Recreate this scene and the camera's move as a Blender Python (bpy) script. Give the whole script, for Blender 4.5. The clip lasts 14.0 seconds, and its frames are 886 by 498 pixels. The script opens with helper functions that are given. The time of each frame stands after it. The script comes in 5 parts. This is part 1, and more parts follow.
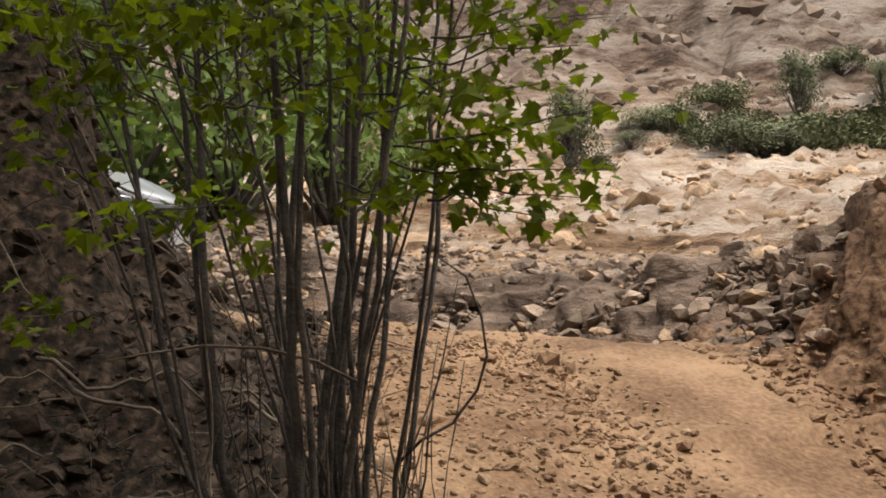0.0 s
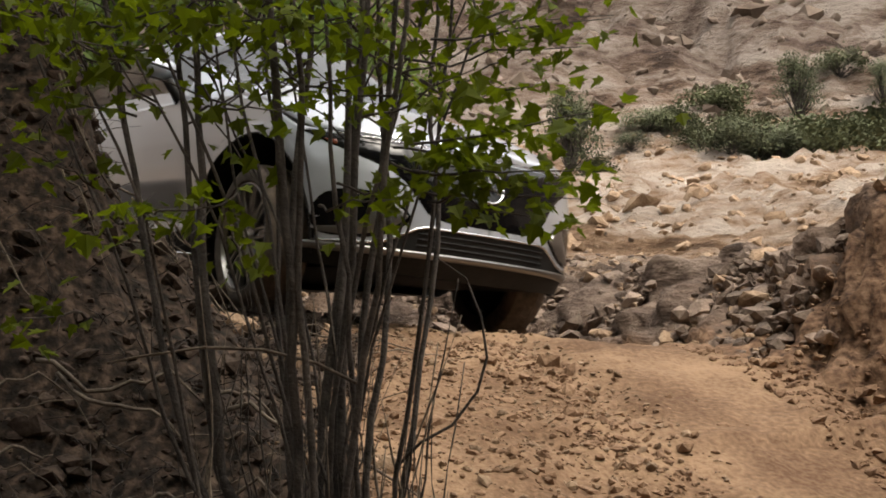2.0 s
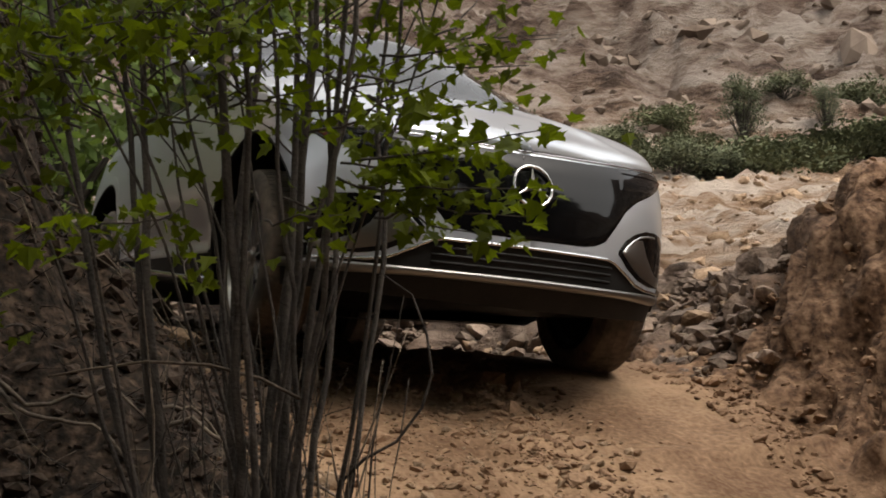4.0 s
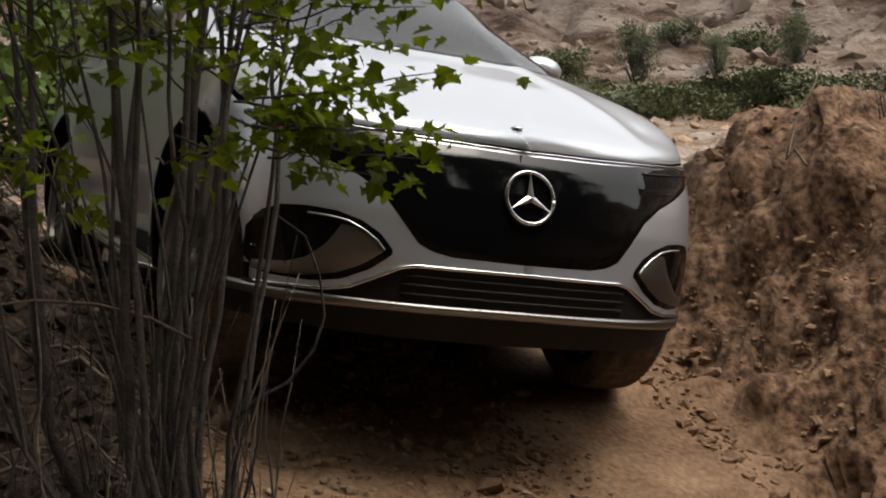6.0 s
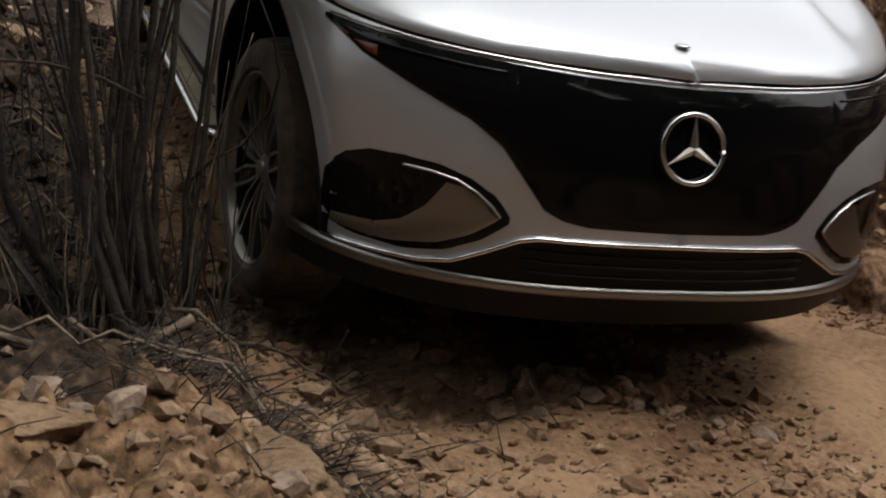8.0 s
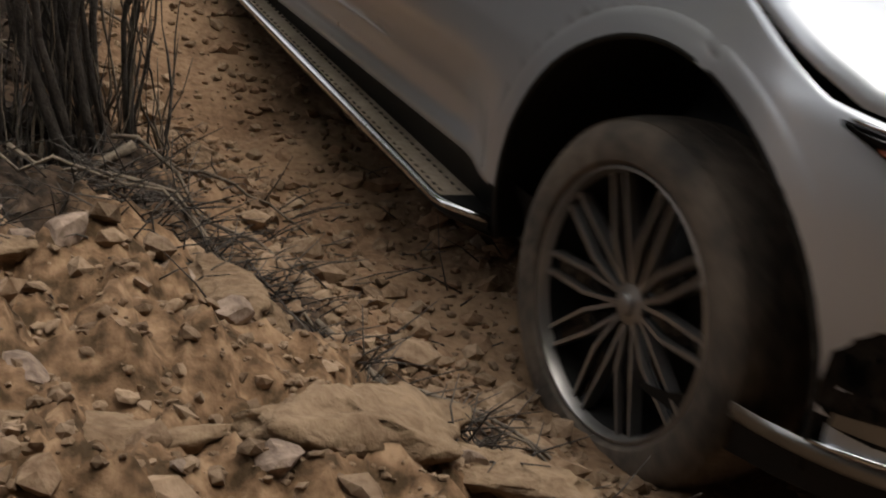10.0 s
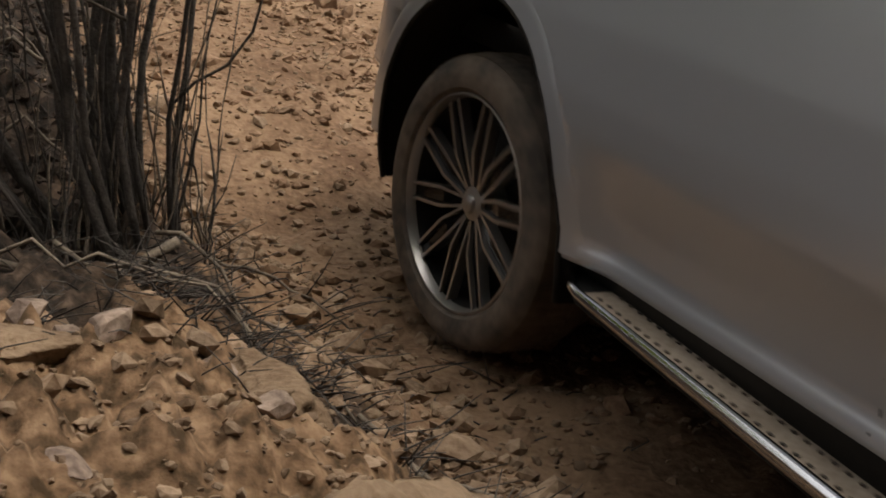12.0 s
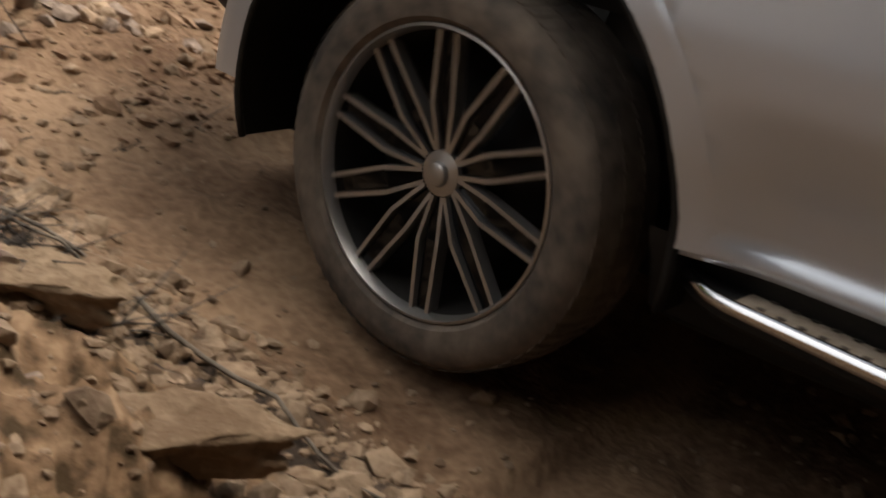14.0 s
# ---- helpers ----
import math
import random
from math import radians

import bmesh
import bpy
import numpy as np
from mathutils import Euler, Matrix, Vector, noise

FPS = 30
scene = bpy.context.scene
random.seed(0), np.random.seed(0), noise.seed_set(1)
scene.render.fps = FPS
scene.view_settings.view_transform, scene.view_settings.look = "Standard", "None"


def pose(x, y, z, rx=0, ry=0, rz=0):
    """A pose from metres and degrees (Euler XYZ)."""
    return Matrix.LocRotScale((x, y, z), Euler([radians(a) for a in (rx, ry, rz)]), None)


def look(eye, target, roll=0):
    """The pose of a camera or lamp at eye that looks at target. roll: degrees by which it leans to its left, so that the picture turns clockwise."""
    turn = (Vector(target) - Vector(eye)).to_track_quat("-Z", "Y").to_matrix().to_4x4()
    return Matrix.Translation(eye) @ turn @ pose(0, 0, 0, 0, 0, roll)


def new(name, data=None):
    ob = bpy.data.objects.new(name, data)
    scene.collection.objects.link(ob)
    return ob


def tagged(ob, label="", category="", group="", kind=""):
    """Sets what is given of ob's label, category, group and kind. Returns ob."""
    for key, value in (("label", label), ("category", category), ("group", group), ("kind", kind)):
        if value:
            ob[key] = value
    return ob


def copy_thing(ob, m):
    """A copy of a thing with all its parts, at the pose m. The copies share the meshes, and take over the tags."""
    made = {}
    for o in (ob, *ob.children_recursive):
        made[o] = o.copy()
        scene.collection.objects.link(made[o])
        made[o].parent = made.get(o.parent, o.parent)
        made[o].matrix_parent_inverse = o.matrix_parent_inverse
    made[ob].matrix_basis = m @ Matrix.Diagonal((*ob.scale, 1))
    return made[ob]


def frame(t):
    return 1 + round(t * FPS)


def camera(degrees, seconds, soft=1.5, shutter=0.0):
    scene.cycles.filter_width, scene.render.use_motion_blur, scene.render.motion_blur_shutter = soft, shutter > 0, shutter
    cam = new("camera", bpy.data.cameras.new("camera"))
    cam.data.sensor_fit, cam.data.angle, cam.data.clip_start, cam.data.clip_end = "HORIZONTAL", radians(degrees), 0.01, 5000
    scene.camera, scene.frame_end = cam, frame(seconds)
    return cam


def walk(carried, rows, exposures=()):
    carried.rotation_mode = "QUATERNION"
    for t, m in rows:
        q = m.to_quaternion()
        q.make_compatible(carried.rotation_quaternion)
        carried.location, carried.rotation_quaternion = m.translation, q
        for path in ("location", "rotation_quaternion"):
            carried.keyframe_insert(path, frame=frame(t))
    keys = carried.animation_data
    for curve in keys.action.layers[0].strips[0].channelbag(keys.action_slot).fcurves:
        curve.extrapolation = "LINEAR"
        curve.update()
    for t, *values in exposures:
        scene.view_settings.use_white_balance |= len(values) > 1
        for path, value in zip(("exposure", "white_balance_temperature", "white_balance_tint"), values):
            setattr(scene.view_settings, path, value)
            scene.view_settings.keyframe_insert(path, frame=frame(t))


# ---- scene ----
cam = camera(36.18, 14.0, soft=1.8, shutter=0.5)
# seconds, yaw, pitch, roll of the panning head
PAN = [(0.0, 0, 13.0, 0), (1.5, 0, 13.0, 0), (2.0, 0, 13.07, 0), (2.5, -0.06, 13.55, 0), (2.7, -0.16, 13.74, 0),
       (4.8, -4.3, 13.73, 0.05), (5.0, -4.76, 13.46, 0.13), (5.5, -5.84, 12.61, 0.18), (6.0, -6.89, 11.3, 0.2),
       (6.5, -7.88, 9.6, 0.2), (7.0, -8.85, 6.95, 0.1), (7.5, -9.05, 3.79, 0.1), (8.0, -8.79, 1.31, -0.05),
       (8.5, -8.57, -0.21, -0.35), (8.7, -8.62, -0.99, -0.45), (9.75, -10.6, -5.0, -0.6), (10.8, -11.9, -7.33, -0.64), (11.0, -10.72, -6.5, -0.54),
       (11.5, -9.05, -4.2, -0.21), (12.0, -9.41, -1.95, -0.1), (12.5, -13.1, -3.23, -0.44), (13.0, -19.27, -6.8, -1.43),
       (13.5, -24.83, -10.74, -2.95), (14.0, -30.15, -13.71, -4.19)]
walk(cam, [(t, pose(0, 0, 0, 90 + p, r, y)) for t, y, p, r in PAN],
     exposures=[(0.0, 0.18, 7150, 10), (1.5, 0.08, 7150, 10), (2.7, -0.18, 7150, 10), (5.0, -0.3, 7000, 10), (7.5, -0.42, 6850, 10), (8.7, -0.43, 6900, 10), (11.0, -0.30, 7050, 10), (12.5, -0.18, 7050, 10), (14.0, 0.12, 7050, 10)])

# ---- light: hazy daylight with thin cloud ----
world = bpy.data.worlds.new("sky")
scene.world = world
world.use_nodes = True
wn = world.node_tree
sky = wn.nodes.new("ShaderNodeTexSky")
sky.sky_type, sky.sun_disc = "NISHITA", False
sky.sun_elevation, sky.sun_rotation = radians(58), radians(140)
sky.dust_density, sky.air_density = 4.0, 1.2
haze = wn.nodes.new("ShaderNodeHueSaturation")
haze.inputs["Saturation"].default_value = 0.22
wn.links.new(sky.outputs[0], haze.inputs["Color"])
wn.links.new(haze.outputs[0], wn.nodes["Background"].inputs[0])
wn.nodes["Background"].inputs[1].default_value = 0.50
sun = new("sun", bpy.data.lights.new("sun", "SUN"))
sun.data.energy, sun.data.angle, sun.data.color = 0.9, radians(20), (1.0, 0.95, 0.87)
sun.matrix_basis = look((0, 0, 0), (-0.34, 0.40, -0.85))

# ---- materials ----
def mat(name, color, rough=0.5, metal=0.0, var=None, scale=5.0, fine=60.0, bump=0.0, coat=0.0, per_piece=0.0, spec=0.5, placed=False):
    """A surface: two scales of noise mix color with var, a bump, and an offset per object."""
    m = bpy.data.materials.new(name)
    m.use_nodes = True
    n, l = m.node_tree.nodes, m.node_tree.links
    b = n["Principled BSDF"]
    b.inputs["Roughness"].default_value, b.inputs["Metallic"].default_value = rough, metal
    b.inputs["Coat Weight"].default_value, b.inputs["Coat Roughness"].default_value = coat, 0.04
    b.inputs["Specular IOR Level"].default_value = spec
    b.inputs["Base Color"].default_value = (*color, 1)
    if var:
        co = n.new("ShaderNodeTexCoord")
        a, c = n.new("ShaderNodeTexNoise"), n.new("ShaderNodeTexNoise")
        a.inputs["Scale"].default_value, c.inputs["Scale"].default_value = scale, fine
        a.inputs["Detail"].default_value, c.inputs["Detail"].default_value = 6, 4
        for q in (a, c):
            l.new(n.new("ShaderNodeNewGeometry").outputs["Position"] if placed else co.outputs["Object"], q.inputs["Vector"])
        add = n.new("ShaderNodeMath")
        add.operation = "MULTIPLY_ADD"
        l.new(c.outputs[0], add.inputs[0])
        add.inputs[1].default_value = 0.6
        l.new(a.outputs[0], add.inputs[2])
        ramp = n.new("ShaderNodeValToRGB")
        ramp.color_ramp.elements[0].position, ramp.color_ramp.elements[1].position = 0.60, 0.98
        ramp.color_ramp.elements[0].color, ramp.color_ramp.elements[1].color = (*color, 1), (*var, 1)
        l.new(add.outputs[0], ramp.inputs[0])
        out = ramp.outputs[0]
        if per_piece:
            info, hsv = n.new("ShaderNodeObjectInfo"), n.new("ShaderNodeHueSaturation")
            geo, mix = n.new("ShaderNodeNewGeometry"), n.new("ShaderNodeMath")
            mix.operation = "ADD"
            l.new(info.outputs["Random"], mix.inputs[0])
            l.new(geo.outputs["Random Per Island"], mix.inputs[1])
            mr = n.new("ShaderNodeMapRange")
            mr.inputs[2].default_value = 2.0
            mr.inputs[3].default_value, mr.inputs[4].default_value = 1 - per_piece, 1 + per_piece
            l.new(mix.outputs[0], mr.inputs[0])
            l.new(mr.outputs[0], hsv.inputs["Value"])
            l.new(out, hsv.inputs["Color"])
            out = hsv.outputs[0]
        l.new(out, b.inputs["Base Color"])
        if bump:
            bp = n.new("ShaderNodeBump")
            bp.inputs["Strength"].default_value, bp.inputs["Distance"].default_value = min(1, bump), 0.02
            l.new(add.outputs[0], bp.inputs["Height"])
            l.new(bp.outputs[0], b.inputs["Normal"])
    return m


DIRT = mat("packed_dirt", (0.11, 0.062, 0.036), 0.95, var=(0.26, 0.166, 0.105), scale=2.2, fine=45, bump=0.6, spec=0.2)
STONE = mat("tan_stone", (0.135, 0.084, 0.050), 0.9, var=(0.30, 0.212, 0.142), scale=7, fine=50, bump=0.6, per_piece=0.35, spec=0.25, placed=True)
SLAB = mat("bank_rock", (0.115, 0.073, 0.043), 0.95, var=(0.24, 0.168, 0.108), scale=4, fine=45, bump=1.0, spec=0.2, placed=True)
GREY_STONE = mat("grey_brown_stone", (0.085, 0.060, 0.046), 0.9, var=(0.25, 0.187, 0.145), scale=7, fine=50, bump=0.6, per_piece=0.4, spec=0.25, placed=True)
# stone for the shaded bank, with the shade put into its colour
SHADE_STONE = mat("shade_dimmed_stone", (0.016, 0.011, 0.008), 0.95, var=(0.075, 0.053, 0.04), scale=7, fine=50, bump=0.6, per_piece=0.5, spec=0.2, placed=True)
CLIFF = mat("pale_cliff_rock", (0.08, 0.057, 0.043), 0.95, var=(0.21, 0.163, 0.130), scale=0.35, fine=2.5, bump=0.7, spec=0.2)
BARK = mat("grey_bark", (0.018, 0.014, 0.011), 0.9, var=(0.060, 0.049, 0.041), scale=12, fine=90, bump=0.6, per_piece=0.3)
TWIG = mat("dry_twig", (0.06, 0.046, 0.034), 0.9, var=(0.17, 0.135, 0.10), scale=12, fine=90, bump=0.4, per_piece=0.4)
SHRUB = mat("shrub_leaf", (0.042, 0.050, 0.022), 0.95, var=(0.090, 0.100, 0.046), scale=3, fine=20, per_piece=0.4)
PAINT = mat("silver_paint", (0.48, 0.51, 0.555), 0.32, 0.62, coat=0.7)
BLACK = mat("gloss_black", (0.003, 0.003, 0.0034), 0.06, spec=0.22)
PLASTIC = mat("black_plastic", (0.008, 0.008, 0.008), 0.6, var=(0.016, 0.015, 0.014), scale=5, fine=60, spec=0.2)
ALLOY = mat("wheel_alloy", (0.38, 0.365, 0.35), 0.36, 0.9)
DUSTY = mat("dusty_step", (0.30, 0.235, 0.175), 0.75, var=(0.46, 0.375, 0.29), scale=8, fine=60)
CHROME = mat("chrome", (0.62, 0.62, 0.63), 0.16, 1.0)
DARK_SATIN = mat("dark_satin_metal", (0.26, 0.255, 0.25), 0.34, 1.0)
SATIN = mat("satin_aluminium", (0.55, 0.55, 0.55), 0.3, 1.0)
RUBBER = mat("dusty_rubber", (0.038, 0.032, 0.027), 0.9, var=(0.14, 0.108, 0.082), scale=6, fine=30, bump=0.2)
SEAT = mat("pale_leather", (0.35, 0.33, 0.30), 0.6)
LAMP = mat("headlamp_lens", (0.004, 0.004, 0.005), 0.05, spec=0.25)
AMBER = mat("amber_reflector", (0.10, 0.022, 0.008), 0.2)


def glass(name, tint, rough=0.02):
    m = bpy.data.materials.new(name)
    m.use_nodes = True
    b = m.node_tree.nodes["Principled BSDF"]
    b.inputs["Base Color"].default_value = (*tint, 1)
    b.inputs["Roughness"].default_value = rough
    b.inputs["Transmission Weight"].default_value = 1.0
    b.inputs["IOR"].default_value = 1.45
    return m


GLASS = glass("tinted_glass", (0.20, 0.22, 0.225))


def leaf_material(name, color, var):
    m = mat(name, color, 0.65, var=var, scale=2.5, fine=25, per_piece=0.4, spec=0.15)
    n, l = m.node_tree.nodes, m.node_tree.links
    b = n["Principled BSDF"]
    tr, mx = n.new("ShaderNodeBsdfTranslucent"), n.new("ShaderNodeMixShader")
    mx.inputs[0].default_value = 0.42
    tr.inputs[0].default_value = (var[0] * 1.6, var[1] * 1.7, var[2], 1)
    l.new(b.outputs[0], mx.inputs[1])
    l.new(tr.outputs[0], mx.inputs[2])
    l.new(mx.outputs[0], n["Material Output"].inputs[0])
    return m


LEAF = leaf_material("maple_leaf", (0.022, 0.033, 0.002), (0.078, 0.098, 0.006))


# ---- mesh helpers ----
def part(name, bm, material, parent=None, label="", smooth=True, angle=None):
    me = bpy.data.meshes.new(name)
    bm.to_mesh(me)
    bm.free()
    me.materials.append(material)
    if smooth:
        me.polygons.foreach_set("use_smooth", [True] * len(me.polygons))
        if angle:
            me.set_sharp_from_angle(angle=radians(angle))
    ob = new(name, me)
    if parent is not None:
        ob.parent = parent
    if label:
        ob["label"] = label
    return ob


def grid_mesh(P, keep=None, close_u=False):
    """A bmesh from an array of points [rows, columns, 3]; keep(r, c) tells which faces stay."""
    bm = bmesh.new()
    R, C = P.shape[:2]
    vs = [[bm.verts.new(P[r, c]) for c in range(C)] for r in range(R)]
    for r in range(R - 1):
        for c in range(C - (0 if close_u else 1)):
            if keep is None or keep(r, c):
                c2 = (c + 1) % C
                bm.faces.new((vs[r][c], vs[r][c2], vs[r + 1][c2], vs[r + 1][c]))
    for v in [v for v in bm.verts if not v.link_faces]:
        bm.verts.remove(v)
    return bm


def tube(bm, pts, radii, sides=6):
    """A tapered tube along pts added to bm."""
    prev = None
    pts = [Vector(p) for p in pts]
    for i, p in enumerate(pts):
        d = (pts[min(i + 1, len(pts) - 1)] - pts[max(i - 1, 0)])
        d = d.normalized() if d.length > 1e-9 else Vector((0, 0, 1))
        a = d.orthogonal().normalized() if i == 0 else (a - d * a.dot(d)).normalized()
        b = d.cross(a)
        ring = [bm.verts.new(p + (a * math.cos(q) + b * math.sin(q)) * radii[i]) for q in (2 * math.pi * k / sides for k in range(sides))]
        if prev:
            for k in range(sides):
                bm.faces.new((prev[k], prev[(k + 1) % sides], ring[(k + 1) % sides], ring[k]))
        else:
            bm.faces.new(ring[::-1])
        prev = ring
    bm.faces.new(prev)


def lerp(x, xs, ys):
    return float(np.interp(x, xs, ys))


def sm(a, b, x):
    t = np.clip((x - a) / (b - a), 0, 1)
    return t * t * (3 - 2 * t)


def fbm(p, octaves=5):
    return noise.fractal(p, 1.0, 2.0, octaves)


# ---- the land: road, banks and hillside as one height function ----
ROAD_X = np.array([-12, -6.6, -3.2, -1.26, -0.36, 0.0, 0.36, 0.60, 0.88, 1.19, 1.58, 2.05, 2.3, 2.55, 3.05, 3.5, 4.4, 6.0])
ROAD_Y = np.array([14, 11.4, 9.8, 8.45, 7.62, 6.9, 5.97, 5.25, 4.6, 4.05, 3.1, 2.2, 1.2, 0.5, 0.0, -0.6, -2.0, -6.0])
ROAD_Z = np.array([3.2, 2.5, 1.93, 1.51, 1.31, 1.13, 0.79, 0.41, -0.05, -0.29, -0.65, -1.00, -1.25, -1.34, -1.36, -1.42, -1.7, -2.3])


def road_at(x, y):
    """The signed distance from the road's middle line (positive on the uphill cut side) and the road's height there."""
    best = np.full(np.shape(x), 1e9)
    side, z = np.zeros(np.shape(x)), np.zeros(np.shape(x))
    along = np.zeros(np.shape(x))
    run = 0.0
    for i in range(len(ROAD_X) - 1):
        ax, ay, bx, by = ROAD_X[i], ROAD_Y[i], ROAD_X[i + 1], ROAD_Y[i + 1]
        dx, dy = bx - ax, by - ay
        L = math.hypot(dx, dy)
        t = np.clip(((x - ax) * dx + (y - ay) * dy) / (L * L), 0, 1)
        px, py = x - ax - t * dx, y - ay - t * dy
        d = np.hypot(px, py)
        near = d < best
        best = np.where(near, d, best)
        side = np.where(near, np.sign(dx * (y - ay) - dy * (x - ax)), side)
        z = np.where(near, ROAD_Z[i] + t * (ROAD_Z[i + 1] - ROAD_Z[i]), z)
        along = np.where(near, run + t * L, along)
        run += L
    return best * side, z, along


def land(x, y, road=None):
    """Height of the land, without roughness."""
    d, z, s = road or road_at(x, y)
    cut, low = np.maximum(d, 0), np.maximum(-d, 0)
    # cut bank on the far side: high and steep beside the slope, a low berm by the crest
    tall = 0.65 + 0.75 * sm(7.6, 6.2, y)
    h = z + tall * sm(1.35, 2.3, cut) + 0.10 * np.maximum(cut - 2.3, 0)
    # lower bank on the near side, with a steep mound behind it by the crest
    rise = 0.24 + 0.28 * sm(4.4, 6.0, y)
    h = h + rise * sm(1.13, 1.75, low) + (0.05 + 0.05 * sm(4.5, 6.0, y)) * np.maximum(low - 1.7, 0)
    h = h + (1.25 * sm(1.68, 2.2, low) + 0.25 * np.maximum(low - 2.6, 0)) * sm(4.6, 5.8, y) * sm(10.5, 8.0, y)
    # the near bank stays level below the saplings
    cap = np.interp(y, [1.5, 2.5, 3.0, 3.4, 3.8, 4.4, 5.0], [-0.50, -0.34, -0.25, -0.20, -0.13, 0.10, 0.50])
    over = np.maximum(h - cap, 0) * sm(1.15, 1.45, low) * sm(5.0, 4.4, y)
    h = h - over * 0.93
    # unseen ground added behind the eye climbs to a wooded rise, darkening reflections
    h = h + 8.0 * sm(0.8, 9.0, -y - 0.3 * x) * sm(3.0, 1.0, d)
    # and the valley's other side, unseen, added past the track's lower end likewise
    h = h + 7.0 * sm(5.5, 14.0, 0.75 * x - 0.66 * y) * sm(1.0, -1.0, y)
    # a low heap of stones between the ruts
    h = h + 0.06 * np.exp(-((x - 1.05) ** 2 + (y - 3.72) ** 2) / 0.05)
    # the track leans up to the cut side on the slope, and swells at the crest
    h = h + 0.13 * sm(0.1, 0.8, d) * sm(3.2, 4.2, y) * sm(7.5, 6.5, y) + 0.015 * np.exp(-((y - 7.0) / 0.8) ** 2) * sm(1.6, 1.1, np.abs(d))
    # wheel ruts, and a ridge of clods between them on the slope
    h = h - 0.045 * np.exp(-((np.abs(d) - 0.80) / 0.22) ** 2) + 0.035 * np.exp(-((d - 0.12) / 0.13) ** 2) * sm(3.5, 4.2, y) * sm(7.2, 6.2, y)
    # hillside beyond
    r = np.hypot(x, y)
    hill = np.interp(r, [0, 8, 11, 15, 22, 26, 30, 36, 45, 70, 120, 200], [-2, 1.2, 2.45, 3.75, 6.1, 7.6, 10.5, 15.3, 23, 45, 85, 130])
    w = sm(9.0, 12.0, r) * sm(-2, 4, y)
    return h * (1 - w) + hill * w


def ridged(p, octaves=4):
    """Sharp-crested noise, about 0 to 1."""
    v, amp, tot = 0.0, 1.0, 0.0
    for k in range(octaves):
        v += amp * (1 - abs(noise.noise(p * 2.0 ** k + Vector((k * 7.3, k * 3.1, 0)))) * 2)
        tot += amp
        amp *= 0.55
    return v / tot


def rough(x, y, d):
    """Roughness of the ground by place, d metres off the road's middle."""
    off = float(sm(0.9, 1.8, abs(d)))
    r = math.hypot(x, y)
    if y < -3:
        return fbm(Vector((x * 0.6, y * 0.6, 0.3)), 3) * 0.3
    big = fbm(Vector((x * 1.1, y * 1.1, 0.3)), 4) * (0.025 + 0.05 * off)
    # the lane that the wheels press smooth on the cut side; the rest is broken ground
    lane = math.exp(-((d - 0.75) / 0.33) ** 2) + math.exp(-((d + 0.72) / 0.26) ** 2)
    loose = 1 - 0.8 * min(1.0, lane)
    fine = fbm(Vector((x * 5, y * 5, 1.7)), 5) * (0.012 + 0.022 * loose + 0.02 * off)
    near = float(sm(12, 9, r))
    if near > 0:
        fine += 0.020 * fbm(Vector((x * 14, y * 14, 2.2)), 4) * loose * float(sm(9, 7, r))
        left = float(sm(-0.95, -1.4, d)) * float(sm(6.5, 4.5, r))
        if left > 0:
            fine += left * (0.085 * fbm(Vector((x * 8, y * 8, 3.1)), 5) + 0.12 * (ridged(Vector((x * 2.2 + y, y * 1.5, 6.1)), 4) - 0.5))
    far = 0.0
    if r > 9:
        far = fbm(Vector((x * 0.12, y * 0.12, 5)), 6) * 1.3 * float(sm(14, 50, r)) + fbm(Vector((x * 1.3, y * 1.3, 3)), 5) * 0.30 * float(sm(9, 14, r))
        far += 0.30 * (ridged(Vector((x * 0.9, y * 0.7, 2.0)), 4) - 0.5) * float(sm(11, 16, r))
        # ledges of the cliff
        cliff = float(sm(27, 36, r))
        if cliff > 0:
            base = r * 0.36 + 2.2 * fbm(Vector((x * 0.16, y * 0.16, 8)), 4)
            for step, tall, seed in ((2.6, 0.85, 0.0), (0.9, 0.55, 5.0)):
                q = base / step + 0.8 * noise.noise(Vector((x * 0.5 / step, y * 0.5 / step, seed)))
                f = q - math.floor(q)
                far += cliff * tall * step * (float(sm(0.60, 0.80, f)) - f)
            far += cliff * 0.7 * (ridged(Vector((x * 0.75, y * 0.3, 3.3)), 4) - 0.5)
    return big + fine + far


SHEET = {}


def ground_z(x, y):
    """Height of the built ground sheet at a place, between its four nearest points."""
    r, a = math.hypot(x, y), math.atan2(-x, y)
    rs, angs, Z = SHEET["r"], SHEET["a"], SHEET["z"]
    if a < angs[0]:
        a += 2 * math.pi
    i = min(max(int(np.searchsorted(rs, r)) - 1, 0), len(rs) - 2)
    j = min(max(int(np.searchsorted(angs, a)) - 1, 0), len(angs) - 2)
    u = (r - rs[i]) / (rs[i + 1] - rs[i])
    v = min(1.0, (a - angs[j]) / (angs[j + 1] - angs[j]))
    return float((Z[i, j] * (1 - v) + Z[i, j + 1] * v) * (1 - u) + (Z[i + 1, j] * (1 - v) + Z[i + 1, j + 1] * v) * u)


